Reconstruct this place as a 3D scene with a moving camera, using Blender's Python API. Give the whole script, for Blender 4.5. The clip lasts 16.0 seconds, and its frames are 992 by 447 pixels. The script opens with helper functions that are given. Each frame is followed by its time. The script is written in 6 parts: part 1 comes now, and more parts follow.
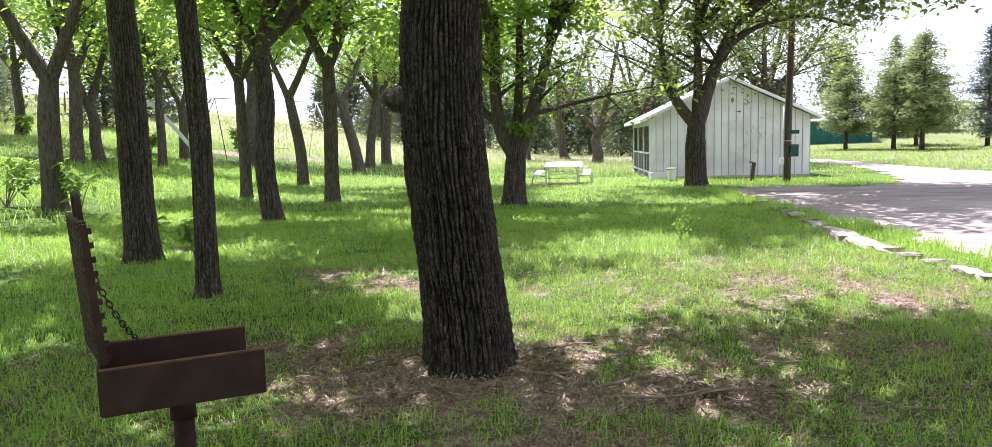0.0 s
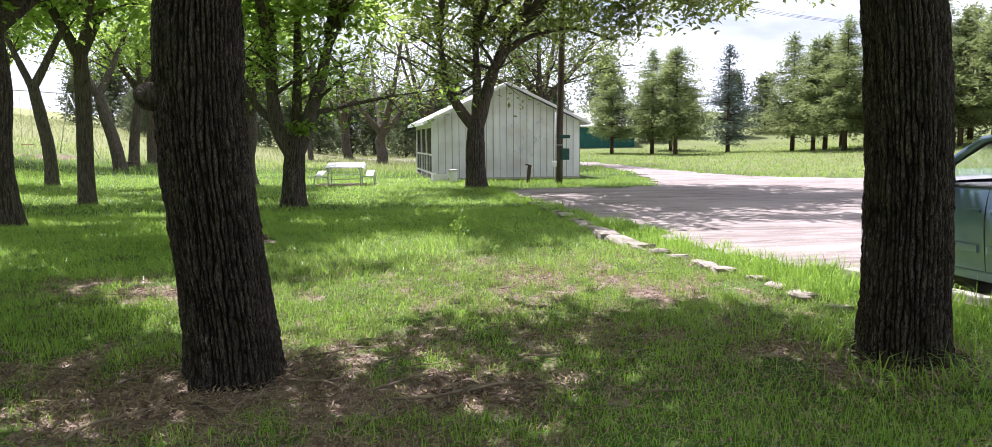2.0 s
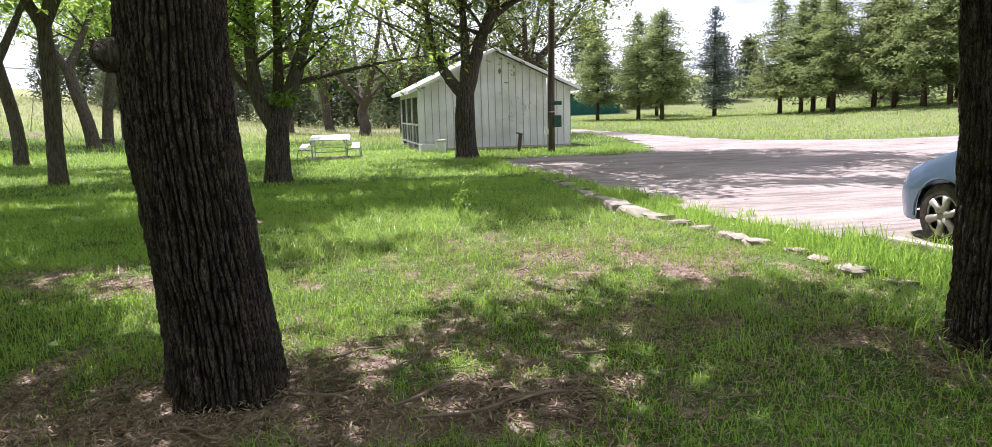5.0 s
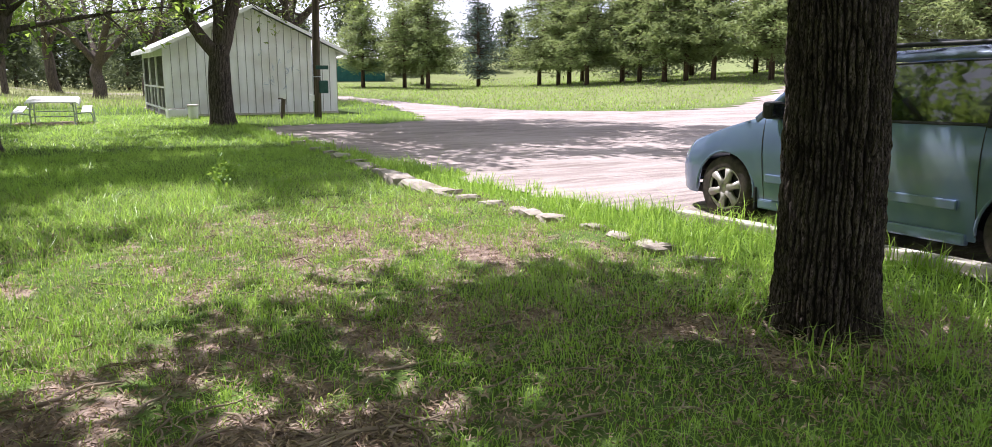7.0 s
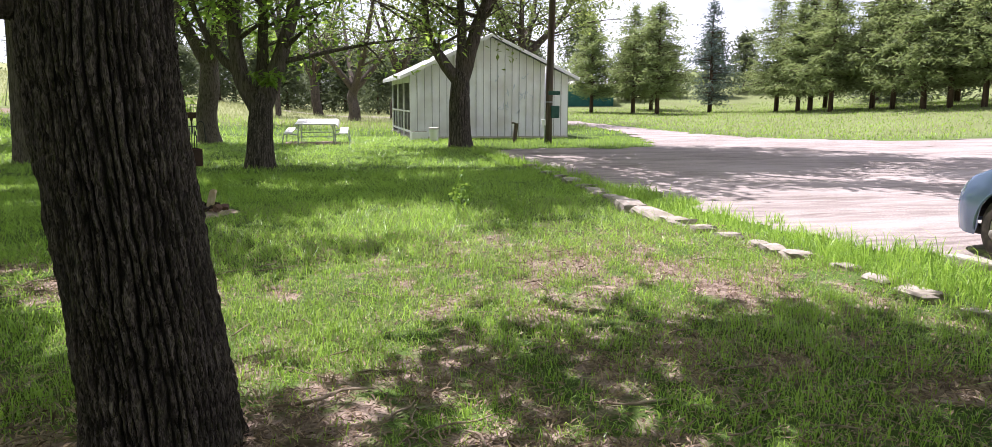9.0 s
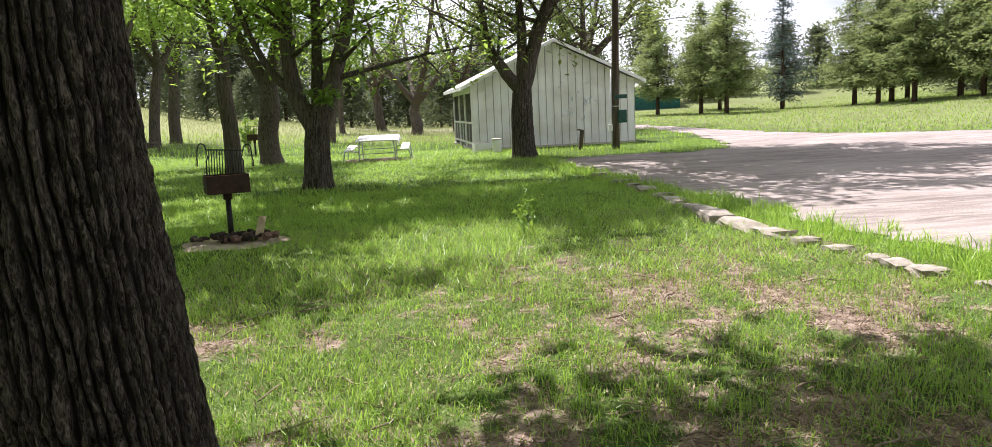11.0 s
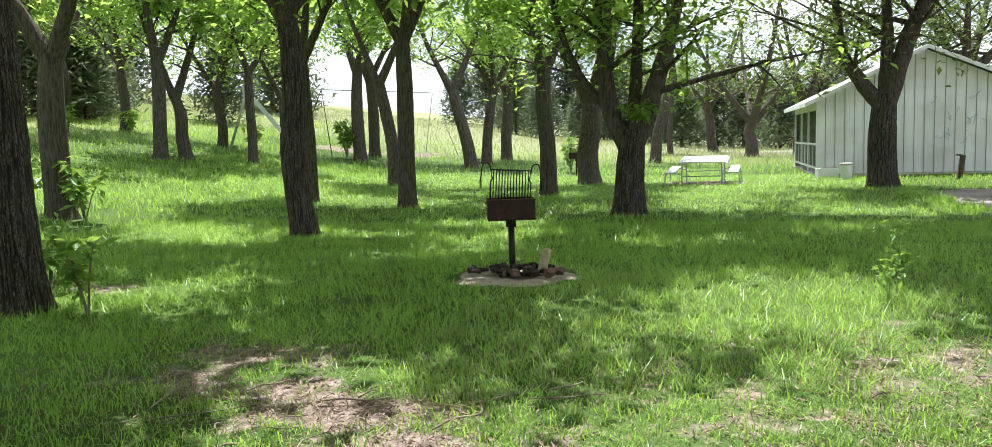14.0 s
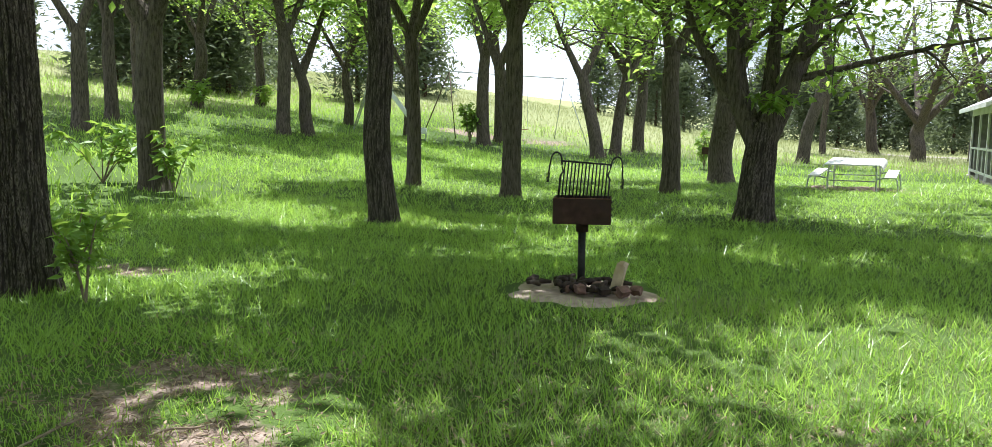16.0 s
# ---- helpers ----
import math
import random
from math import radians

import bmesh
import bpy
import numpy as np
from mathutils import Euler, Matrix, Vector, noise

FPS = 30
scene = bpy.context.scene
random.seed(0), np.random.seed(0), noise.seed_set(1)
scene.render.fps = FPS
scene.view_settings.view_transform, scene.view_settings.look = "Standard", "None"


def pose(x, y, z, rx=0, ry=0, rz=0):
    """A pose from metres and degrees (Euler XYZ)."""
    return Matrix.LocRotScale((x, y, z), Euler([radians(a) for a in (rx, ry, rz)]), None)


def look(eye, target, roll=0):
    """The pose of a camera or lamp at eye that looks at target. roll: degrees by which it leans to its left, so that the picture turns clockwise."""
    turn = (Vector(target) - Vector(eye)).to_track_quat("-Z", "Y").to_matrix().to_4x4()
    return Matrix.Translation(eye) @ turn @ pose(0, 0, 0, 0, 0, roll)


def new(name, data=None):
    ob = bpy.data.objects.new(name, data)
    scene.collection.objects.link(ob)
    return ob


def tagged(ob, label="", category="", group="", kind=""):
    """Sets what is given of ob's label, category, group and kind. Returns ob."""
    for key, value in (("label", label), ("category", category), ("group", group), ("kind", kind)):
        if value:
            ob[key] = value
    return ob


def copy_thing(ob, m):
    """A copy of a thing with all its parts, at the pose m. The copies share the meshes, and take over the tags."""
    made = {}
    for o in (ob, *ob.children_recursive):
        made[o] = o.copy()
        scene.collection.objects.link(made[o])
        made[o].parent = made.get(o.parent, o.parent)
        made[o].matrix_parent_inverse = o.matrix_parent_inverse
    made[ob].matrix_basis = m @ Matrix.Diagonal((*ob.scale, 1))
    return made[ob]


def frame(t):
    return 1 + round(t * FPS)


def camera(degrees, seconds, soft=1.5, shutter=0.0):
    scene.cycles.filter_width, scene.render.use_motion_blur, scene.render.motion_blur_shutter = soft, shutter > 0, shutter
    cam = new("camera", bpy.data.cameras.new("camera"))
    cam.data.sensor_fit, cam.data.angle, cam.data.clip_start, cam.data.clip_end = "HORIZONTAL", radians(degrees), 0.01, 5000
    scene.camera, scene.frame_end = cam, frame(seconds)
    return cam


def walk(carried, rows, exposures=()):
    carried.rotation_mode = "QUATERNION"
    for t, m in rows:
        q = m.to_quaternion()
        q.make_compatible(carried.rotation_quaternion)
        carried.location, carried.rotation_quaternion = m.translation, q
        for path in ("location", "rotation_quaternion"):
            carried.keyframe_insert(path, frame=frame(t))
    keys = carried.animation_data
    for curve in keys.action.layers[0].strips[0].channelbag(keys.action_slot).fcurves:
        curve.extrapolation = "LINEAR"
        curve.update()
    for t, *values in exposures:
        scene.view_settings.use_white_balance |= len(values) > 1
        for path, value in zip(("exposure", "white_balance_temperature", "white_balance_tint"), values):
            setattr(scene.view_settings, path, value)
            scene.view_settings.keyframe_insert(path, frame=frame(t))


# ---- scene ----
cam = camera(64.7, 16.0, soft=0.6)
PATH = [
    (0, (0.069, 0.714, 1.594), (-0.074, 2.698, 1.389), -1.4),
    (0.5, (0.1, 0.709, 1.591), (0.203, 2.697, 1.397), -0.4),
    (1, (0.108, 0.702, 1.598), (0.235, 2.688, 1.403), -0.8),
    (1.5, (0.127, 0.723, 1.6), (0.309, 2.702, 1.373), -0.2),
    (2, (0.182, 0.687, 1.614), (0.577, 2.636, 1.402), -0.4),
    (2.5, (0.198, 0.702, 1.614), (0.683, 2.631, 1.407), -1.6),
    (3, (0.168, 0.779, 1.618), (0.666, 2.703, 1.393), -0.1),
    (3.2, (0.155, 0.774, 1.601), (0.647, 2.694, 1.333), 0.4),
    (5.3, (0.034, 1.814, 1.568), (0.468, 3.743, 1.271), -1.8),
    (5.5, (0.076, 1.97, 1.544), (0.543, 3.879, 1.173), -2.2),
    (6, (0.195, 2.327, 1.503), (0.706, 4.246, 1.261), 1.6),
    (6.5, (0.24, 2.437, 1.508), (0.975, 4.28, 1.255), 2.6),
    (7, (0.186, 2.563, 1.527), (1.165, 4.266, 1.151), 0.1),
    (7.5, (0.218, 2.539, 1.52), (1.002, 4.33, 1.099), -0.4),
    (8, (0.201, 2.567, 1.477), (0.955, 4.381, 1.101), 1.7),
    (8.5, (0.205, 2.605, 1.511), (0.904, 4.438, 1.122), 2.0),
    (9, (0.099, 2.684, 1.537), (0.565, 4.603, 1.221), 0.2),
    (9.2, (0.108, 2.755, 1.524), (0.559, 4.68, 1.22), -2.0),
    (11.3, (0.304, 3.762, 1.513), (0.59, 5.72, 1.223), -2.3),
    (11.5, (0.3, 3.854, 1.509), (0.581, 5.811, 1.208), -1.8),
    (12, (0.363, 4.183, 1.506), (0.479, 6.16, 1.223), -2.5),
    (12.5, (0.499, 4.481, 1.512), (0.547, 6.449, 1.16), -1.2),
    (13, (0.46, 4.81, 1.515), (0.361, 6.788, 1.237), 0.0),
    (13.5, (0.41, 5.145, 1.509), (0.071, 7.104, 1.292), -1.5),
    (14, (0.516, 5.517, 1.478), (0.001, 7.439, 1.27), -2.0),
    (14.5, (0.589, 5.876, 1.466), (-0.007, 7.772, 1.24), -1.2),
    (15, (0.534, 6.4, 1.437), (-0.13, 8.273, 1.215), -0.6),
    (15.5, (0.604, 6.794, 1.422), (-0.107, 8.654, 1.234), -2.1),
    (16, (0.737, 7.128, 1.429), (-0.107, 8.926, 1.197), 0.5),
]
walk(cam, [(t, look(eye, target, roll)) for t, eye, target, roll in PATH],
     [(0, 1.44, 5800, 26), (0.5, 1.06, 5900, 24), (1.5, 1.0, 5900, 24), (2.5, 0.96, 5950, 23), (9.2, 0.94, 6050, 25), (12, 0.88, 6300, 16), (14, 1.14, 5850, 12), (16, 1.14, 5850, 11)])

# ---- world, sun, exposure ----
SUN_EL, SUN_AZ = 68.0, 19.0          # elevation; degrees from +y towards -x
world = bpy.data.worlds.new("sky_world")
scene.world = world
world.use_nodes = True
wn = world.node_tree.nodes
sky = wn.new("ShaderNodeTexSky")
sky.sky_type = "NISHITA"
sky.sun_disc = False
sky.sun_elevation = radians(SUN_EL)
sky.sun_rotation = radians(-SUN_AZ)
sky.air_density, sky.dust_density, sky.ozone_density = 1.0, 2.5, 1.0
# thin bright cloud drawn over the blue
wtc = wn.new("ShaderNodeTexCoord")
wns = wn.new("ShaderNodeTexNoise")
wns.inputs["Scale"].default_value = 3.2
wns.inputs["Detail"].default_value = 6.0
wmap = wn.new("ShaderNodeMapping")
wmap.inputs["Scale"].default_value = (1, 1, 2.6)
wrm = wn.new("ShaderNodeValToRGB")
wrm.color_ramp.elements[0].position, wrm.color_ramp.elements[1].position = 0.33, 0.55
wmx = wn.new("ShaderNodeMix")
wmx.data_type = "RGBA"
wmx.inputs[7].default_value = (11.2, 11.7, 12.4, 1)
wl = world.node_tree.links
wl.new(wtc.outputs["Generated"], wmap.inputs["Vector"])
wl.new(wmap.outputs[0], wns.inputs["Vector"])
wl.new(wns.outputs[0], wrm.inputs[0])
wl.new(wrm.outputs[0], wmx.inputs[0])
wl.new(sky.outputs[0], wmx.inputs[6])
bg = wn["Background"]
wl.new(wmx.outputs[2], bg.inputs["Color"])
bg.inputs["Strength"].default_value = 0.062
sun = new("sun", bpy.data.lights.new("sun", "SUN"))
sun.data.energy, sun.data.angle, sun.data.color = 5.0, radians(0.55), (1.0, 0.965, 0.9)
_se, _sa = radians(SUN_EL), radians(SUN_AZ)
SUN_DIR = Vector((-math.sin(_sa) * math.cos(_se), math.cos(_sa) * math.cos(_se), math.sin(_se)))
sun.matrix_world = look(SUN_DIR * 60, (0, 0, 0))


# ---- materials ----
def shader(name, rough=0.8, metal=0.0, spec=0.3):
    m = bpy.data.materials.new(name)
    m.use_nodes = True
    b = m.node_tree.nodes["Principled BSDF"]
    b.inputs["Roughness"].default_value = rough
    b.inputs["Metallic"].default_value = metal
    b.inputs["Specular IOR Level"].default_value = spec
    return m, b, m.node_tree


def noise_node(nt, scale, detail=5.0, stretch=None, coord="Object"):
    tc = nt.nodes.new("ShaderNodeTexCoord")
    n = nt.nodes.new("ShaderNodeTexNoise")
    n.inputs["Scale"].default_value = scale
    n.inputs["Detail"].default_value = detail
    if stretch:
        mp = nt.nodes.new("ShaderNodeMapping")
        mp.inputs["Scale"].default_value = stretch
        nt.links.new(tc.outputs[coord], mp.inputs[0])
        nt.links.new(mp.outputs[0], n.inputs["Vector"])
    else:
        nt.links.new(tc.outputs[coord], n.inputs["Vector"])
    return n


def ramp(nt, src, stops):
    r = nt.nodes.new("ShaderNodeValToRGB")
    el = r.color_ramp.elements
    while len(el) < len(stops):
        el.new(0.5)
    for e, (p, c) in zip(el, stops):
        e.position, e.color = p, (*c, 1)
    nt.links.new(src, r.inputs[0])
    return r.outputs[0]


def mix(nt, fac, a, b, mode="MIX"):
    m = nt.nodes.new("ShaderNodeMix")
    m.data_type, m.blend_type = "RGBA", mode
    for sock, v in ((m.inputs[0], fac), (m.inputs[6], a), (m.inputs[7], b)):
        if isinstance(v, (int, float)):
            sock.default_value = v
        elif isinstance(v, tuple):
            sock.default_value = (*v, 1)
        else:
            nt.links.new(v, sock)
    return m.outputs[2]


def bump(nt, b, src, strength=0.4, dist=0.02):
    n = nt.nodes.new("ShaderNodeBump")
    n.inputs["Strength"].default_value = strength
    n.inputs["Distance"].default_value = dist
    nt.links.new(src, n.inputs["Height"])
    nt.links.new(n.outputs[0], b.inputs["Normal"])


def surface(name, dark, light, scale=6.0, rough=0.8, metal=0.0, stain=None, stain_scale=1.2, stretch=None, bumpy=0.3, dist=0.01, spec=0.3):
    """A worn surface: grain between two colours, a second, larger stain and fine relief."""
    m, b, nt = shader(name, rough, metal, spec)
    n = noise_node(nt, scale, 6, stretch)
    col = ramp(nt, n.outputs[0], [(0.3, dark), (0.7, light)])
    if stain:
        s = noise_node(nt, stain_scale, 4)
        f = ramp(nt, s.outputs[0], [(0.45, (0, 0, 0)), (0.68, (1, 1, 1))])
        col = mix(nt, f, col, stain)
    nt.links.new(col, b.inputs["Base Color"])
    if bumpy:
        bump(nt, b, n.outputs[0], bumpy, dist)
    return m


def leaf_shader(name, dark, light, through_col, share=0.45, rough=0.45):
    """Thin leaves: gloss on top, light that passes through, colour that varies leaf by leaf."""
    m, b, nt = shader(name, rough, 0, 0.35)
    g = nt.nodes.new("ShaderNodeNewGeometry")
    col = ramp(nt, g.outputs["Random Per Island"], [(0.0, dark), (1.0, light)])
    n = noise_node(nt, 0.7, 3)
    col = mix(nt, ramp(nt, n.outputs[0], [(0.35, (0, 0, 0)), (0.7, (0.55, 0.55, 0.55))]), col, light)
    nt.links.new(col, b.inputs["Base Color"])
    tr = nt.nodes.new("ShaderNodeBsdfTranslucent")
    tcol = mix(nt, 0.5, through_col, col)
    nt.links.new(tcol, tr.inputs["Color"])
    mx = nt.nodes.new("ShaderNodeMixShader")
    mx.inputs[0].default_value = share
    out = nt.nodes["Material Output"]
    nt.links.new(b.outputs[0], mx.inputs[1])
    nt.links.new(tr.outputs[0], mx.inputs[2])
    nt.links.new(mx.outputs[0], out.inputs["Surface"])
    return m


def bark_shader(name, dark, light, scale, ridged=False):
    """Furrowed bark: ridges drawn out along the trunk, with grey lichen on them; ridged: paler plates, with the shade
    of the furrows put into the colour.
    """
    m, b, nt = shader(name, 0.92, 0, 0.15)
    n = noise_node(nt, scale, 5, (1, 1, 0.14))
    n.inputs["Distortion"].default_value = 0.6
    f = noise_node(nt, scale * 4, 4, (1, 1, 0.4))
    col = ramp(nt, n.outputs[0], [(0.36, dark), (0.62, light)])
    col = mix(nt, 0.35, col, ramp(nt, f.outputs[0], [(0.3, dark), (0.75, light)]))
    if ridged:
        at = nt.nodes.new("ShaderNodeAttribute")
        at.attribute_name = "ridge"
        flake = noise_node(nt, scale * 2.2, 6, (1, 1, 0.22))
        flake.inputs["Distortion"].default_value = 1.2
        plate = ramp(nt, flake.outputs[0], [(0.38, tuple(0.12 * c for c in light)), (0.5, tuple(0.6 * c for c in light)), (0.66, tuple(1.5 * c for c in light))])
        # ridge height darkens the furrows: crevice shade painted into the bark colour
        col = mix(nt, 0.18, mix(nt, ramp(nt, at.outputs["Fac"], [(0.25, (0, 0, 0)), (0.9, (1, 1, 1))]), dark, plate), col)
    s = noise_node(nt, 2.6, 3)
    col = mix(nt, ramp(nt, s.outputs[0], [(0.5, (0, 0, 0)), (0.75, (0.3, 0.3, 0.3))]), col, (0.1, 0.09, 0.072))
    nt.links.new(col, b.inputs["Base Color"])
    h = mix(nt, 0.6, n.outputs[0], flake.outputs[0]) if ridged else mix(nt, 0.25, n.outputs[0], f.outputs[0])
    bump(nt, b, h, 1.0, 0.045 if ridged else 0.03)
    return m


M_BARK = bark_shader("bark", (0.009, 0.007, 0.006), (0.135, 0.108, 0.088), 52)
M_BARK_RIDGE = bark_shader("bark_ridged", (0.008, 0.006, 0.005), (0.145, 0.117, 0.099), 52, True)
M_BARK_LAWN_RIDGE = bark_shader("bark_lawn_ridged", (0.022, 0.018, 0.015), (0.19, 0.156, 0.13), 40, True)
M_BARK_LAWN = bark_shader("bark_lawn", (0.03, 0.024, 0.02), (0.165, 0.135, 0.11), 34)
M_BARK2 = bark_shader("bark_far", (0.03, 0.024, 0.019), (0.12, 0.096, 0.076), 12)
M_PINEBARK = bark_shader("pine_bark", (0.04, 0.028, 0.02), (0.15, 0.1, 0.07), 8)
M_LEAF = leaf_shader("leaf", (0.07, 0.14, 0.025), (0.2, 0.32, 0.065), (0.64, 0.84, 0.14), 0.6)
M_LEAF_PALE = leaf_shader("leaf_pale", (0.07, 0.11, 0.03), (0.16, 0.21, 0.07), (0.34, 0.42, 0.1))
M_LEAF_OLIVE = leaf_shader("leaf_olive", (0.08, 0.12, 0.03), (0.21, 0.27, 0.075), (0.52, 0.62, 0.14), 0.5)
M_LEAF_YOUNG = leaf_shader("leaf_young", (0.1, 0.2, 0.03), (0.2, 0.33, 0.06), (0.5, 0.65, 0.08))
M_NEEDLE = leaf_shader("needle", (0.11, 0.155, 0.065), (0.255, 0.315, 0.13), (0.46, 0.54, 0.18), 0.45, 0.6)
M_JUNIPER = leaf_shader("juniper_needle", (0.06, 0.078, 0.045), (0.15, 0.18, 0.095), (0.2, 0.25, 0.09), 0.3, 0.7)
M_SPRUCE = leaf_shader("spruce_needle", (0.08, 0.125, 0.11), (0.18, 0.235, 0.21), (0.1, 0.14, 0.1), 0.2, 0.6)
M_GRASS = leaf_shader("grass_blade", (0.042, 0.1, 0.014), (0.355, 0.53, 0.09), (0.6, 0.86, 0.12), 0.47, 0.36)
M_DRYGRASS = leaf_shader("meadow_blade", (0.17, 0.21, 0.08), (0.38, 0.385, 0.19), (0.44, 0.48, 0.18), 0.35, 0.6)
M_WHITE = surface("white_painted_metal", (0.73, 0.72, 0.71), (0.84, 0.83, 0.82), 3, 0.5, stain=(0.66, 0.63, 0.59), stain_scale=0.9, stretch=(1, 1, 0.25), bumpy=0.08)
M_GROOVE = surface("grey_seam", (0.28, 0.27, 0.25), (0.42, 0.41, 0.38), 8, 0.8)
M_ROOF = surface("white_roof_sheet", (0.6, 0.6, 0.58), (0.78, 0.78, 0.76), 2, 0.4, metal=0.1, stain=(0.55, 0.53, 0.5))
M_INSIDE = surface("dark_boards", (0.05, 0.04, 0.03), (0.11, 0.09, 0.07), 7, 0.9, stretch=(1, 1, 0.2))
M_CONCRETE = surface("concrete", (0.36, 0.33, 0.29), (0.55, 0.51, 0.45), 14, 0.9, stain=(0.3, 0.26, 0.21), stain_scale=2.0)
M_STONE = surface("limestone", (0.2, 0.17, 0.14), (0.43, 0.385, 0.335), 9, 0.95, stain=(0.2, 0.17, 0.13), stain_scale=3.0, bumpy=0.6, dist=0.03)
M_POLE = surface("creosote_wood", (0.055, 0.04, 0.03), (0.15, 0.115, 0.085), 16, 0.9, stretch=(1, 1, 0.06), bumpy=0.6)
M_RUST = surface("rusty_steel", (0.028, 0.014, 0.011), (0.072, 0.036, 0.026), 11, 0.75, metal=0.25, stain=(0.04, 0.024, 0.02), stain_scale=4, bumpy=0.3)
M_RUSTEDGE = surface("worn_rust_edge", (0.12, 0.055, 0.032), (0.22, 0.11, 0.065), 20, 0.8, metal=0.2)
M_IRON = surface("black_iron", (0.018, 0.018, 0.018), (0.045, 0.043, 0.042), 20, 0.6, metal=0.5, bumpy=0.2)
M_SANDPAD = surface("pale_sand_pad", (0.23, 0.175, 0.14), (0.42, 0.335, 0.275), 12, 0.95, stain=(0.27, 0.2, 0.16), stain_scale=2.5, bumpy=0.5, dist=0.02)
M_CHUTE = surface("polished_slide_sheet", (0.68, 0.7, 0.74), (0.8, 0.82, 0.86), 5, 0.4, metal=0.1, bumpy=0)
M_CHAR = surface("charred_wood", (0.012, 0.01, 0.009), (0.06, 0.04, 0.03), 12, 0.95, bumpy=0.6)
M_BRICK = surface("broken_brick", (0.09, 0.05, 0.04), (0.21, 0.125, 0.1), 12, 0.95, bumpy=0.6)
M_STICK = surface("dead_twig", (0.12, 0.085, 0.06), (0.34, 0.27, 0.2), 10, 0.95, stretch=(1, 1, 1))
M_TAN = surface("split_wood", (0.38, 0.28, 0.18), (0.6, 0.48, 0.34), 10, 0.9)
M_PAINT = surface("blue_grey_car_paint", (0.125, 0.18, 0.29), (0.15, 0.21, 0.325), 2, 0.16, metal=0.35, stain=(0.22, 0.27, 0.33), stain_scale=1.3, bumpy=0.0, spec=0.6)
M_TRIM = surface("black_plastic", (0.015, 0.015, 0.016), (0.03, 0.03, 0.03), 30, 0.55)
M_TYRE = surface("dusty_tyre", (0.03, 0.026, 0.023), (0.085, 0.068, 0.055), 15, 0.95)
M_RIM = surface("dusty_alloy", (0.33, 0.3, 0.27), (0.5, 0.47, 0.43), 10, 0.5, metal=0.5)
M_SEAT = surface("grey_cloth", (0.1, 0.1, 0.1), (0.17, 0.165, 0.16), 40, 0.95)
M_GALV = surface("galvanised_steel", (0.42, 0.44, 0.46), (0.62, 0.64, 0.66), 8, 0.4, metal=0.7)
M_GREENSHED = surface("teal_wall_sheet", (0.012, 0.085, 0.075), (0.025, 0.125, 0.11), 2, 0.6)
M_GREENBOX = surface("green_enamel", (0.012, 0.06, 0.045), (0.03, 0.1, 0.075), 8, 0.5)
M_REDPAINT = surface("faded_red_paint", (0.25, 0.06, 0.05), (0.36, 0.12, 0.09), 9, 0.7)
M_BLUEMARK = surface("faded_blue_scribble", (0.36, 0.42, 0.52), (0.5, 0.55, 0.62), 20, 0.7, bumpy=0)
M_PLANKW = surface("white_painted_plank", (0.62, 0.61, 0.58), (0.8, 0.79, 0.77), 8, 0.6, stain=(0.5, 0.48, 0.44), stain_scale=5)


def glass_shader(name, tint, rough=0.02):
    m, b, nt = shader(name, rough, 0, 0.6)
    b.inputs["Base Color"].default_value = (*tint, 1)
    b.inputs["Transmission Weight"].default_value = 1.0
    b.inputs["IOR"].default_value = 1.45
    return m


M_GLASS = glass_shader("clear_glass", (0.85, 0.92, 0.9))
M_TINT = surface("dark_tinted_glass", (0.01, 0.012, 0.012), (0.014, 0.016, 0.016), 3, 0.03, bumpy=0, spec=0.9)
M_LAMPLENS = surface("headlight_lens", (0.6, 0.62, 0.64), (0.72, 0.74, 0.76), 6, 0.1, spec=0.7, bumpy=0)


# ---- lie of the land ----
def sstep(a, b, v):
    u = np.clip((np.asarray(v, float) - a) / (b - a), 0, 1)
    return u * u * (3 - 2 * u)


def land(x, y):
    """Ground height: flat picnic lawn, a bank and hill on the west, a low rise under the pines."""
    x, y = np.asarray(x, float), np.asarray(y, float)
    d = np.maximum(0, -x - 4)
    z = np.minimum(np.where(d < 16, 0.0072 * d * d, 0.0072 * 256 + 0.15 * (d - 16)), 6.5)
    e = np.maximum(0, np.minimum(y, 60) - 18)
    z = z + 0.00054 * e * e * sstep(4, -8, x)
    r = np.hypot(x, y)
    z = z + 0.35 * sstep(35, 85, r) * sstep(8, 22, x) + 1.6 * sstep(26, 50, x) * sstep(75, 40, y)
    z = z + 5.5 * sstep(72, 135, r) * sstep(4, 26, x)
    for tx, ty, rr, hh in ((-0.53, 6.25, 0.75, 0.07), (4.2, 5.75, 0.8, 0.06)):
        z = z + hh * np.exp(-((x - tx) ** 2 + (y - ty) ** 2) / rr ** 2)
    return z


def gz(x, y):
    return float(land(x, y))


LOT = [(5.25, 25.4), (5.15, 22), (5.2, 18.8), (5.3, 15.2), (5.4, 12), (5.55, 10), (5.95, 8.9), (6.1, 7.5), (6.2, 5), (6.2, -14),
       (70, -14), (70, 46), (46, 38), (37, 34.5), (28, 29.5), (22.5, 28), (19.3, 29.2), (17.5, 30.8), (17.0, 34), (16.9, 39.5),
       (17.2, 50), (13, 62), (-2, 74), (-3, 71), (10, 60), (14.3, 50), (14.9, 44), (14.2, 37), (12.8, 31.5), (11.7, 28.2), (11.2, 26.5), (9.6, 25.5), (7.4, 25.9)]


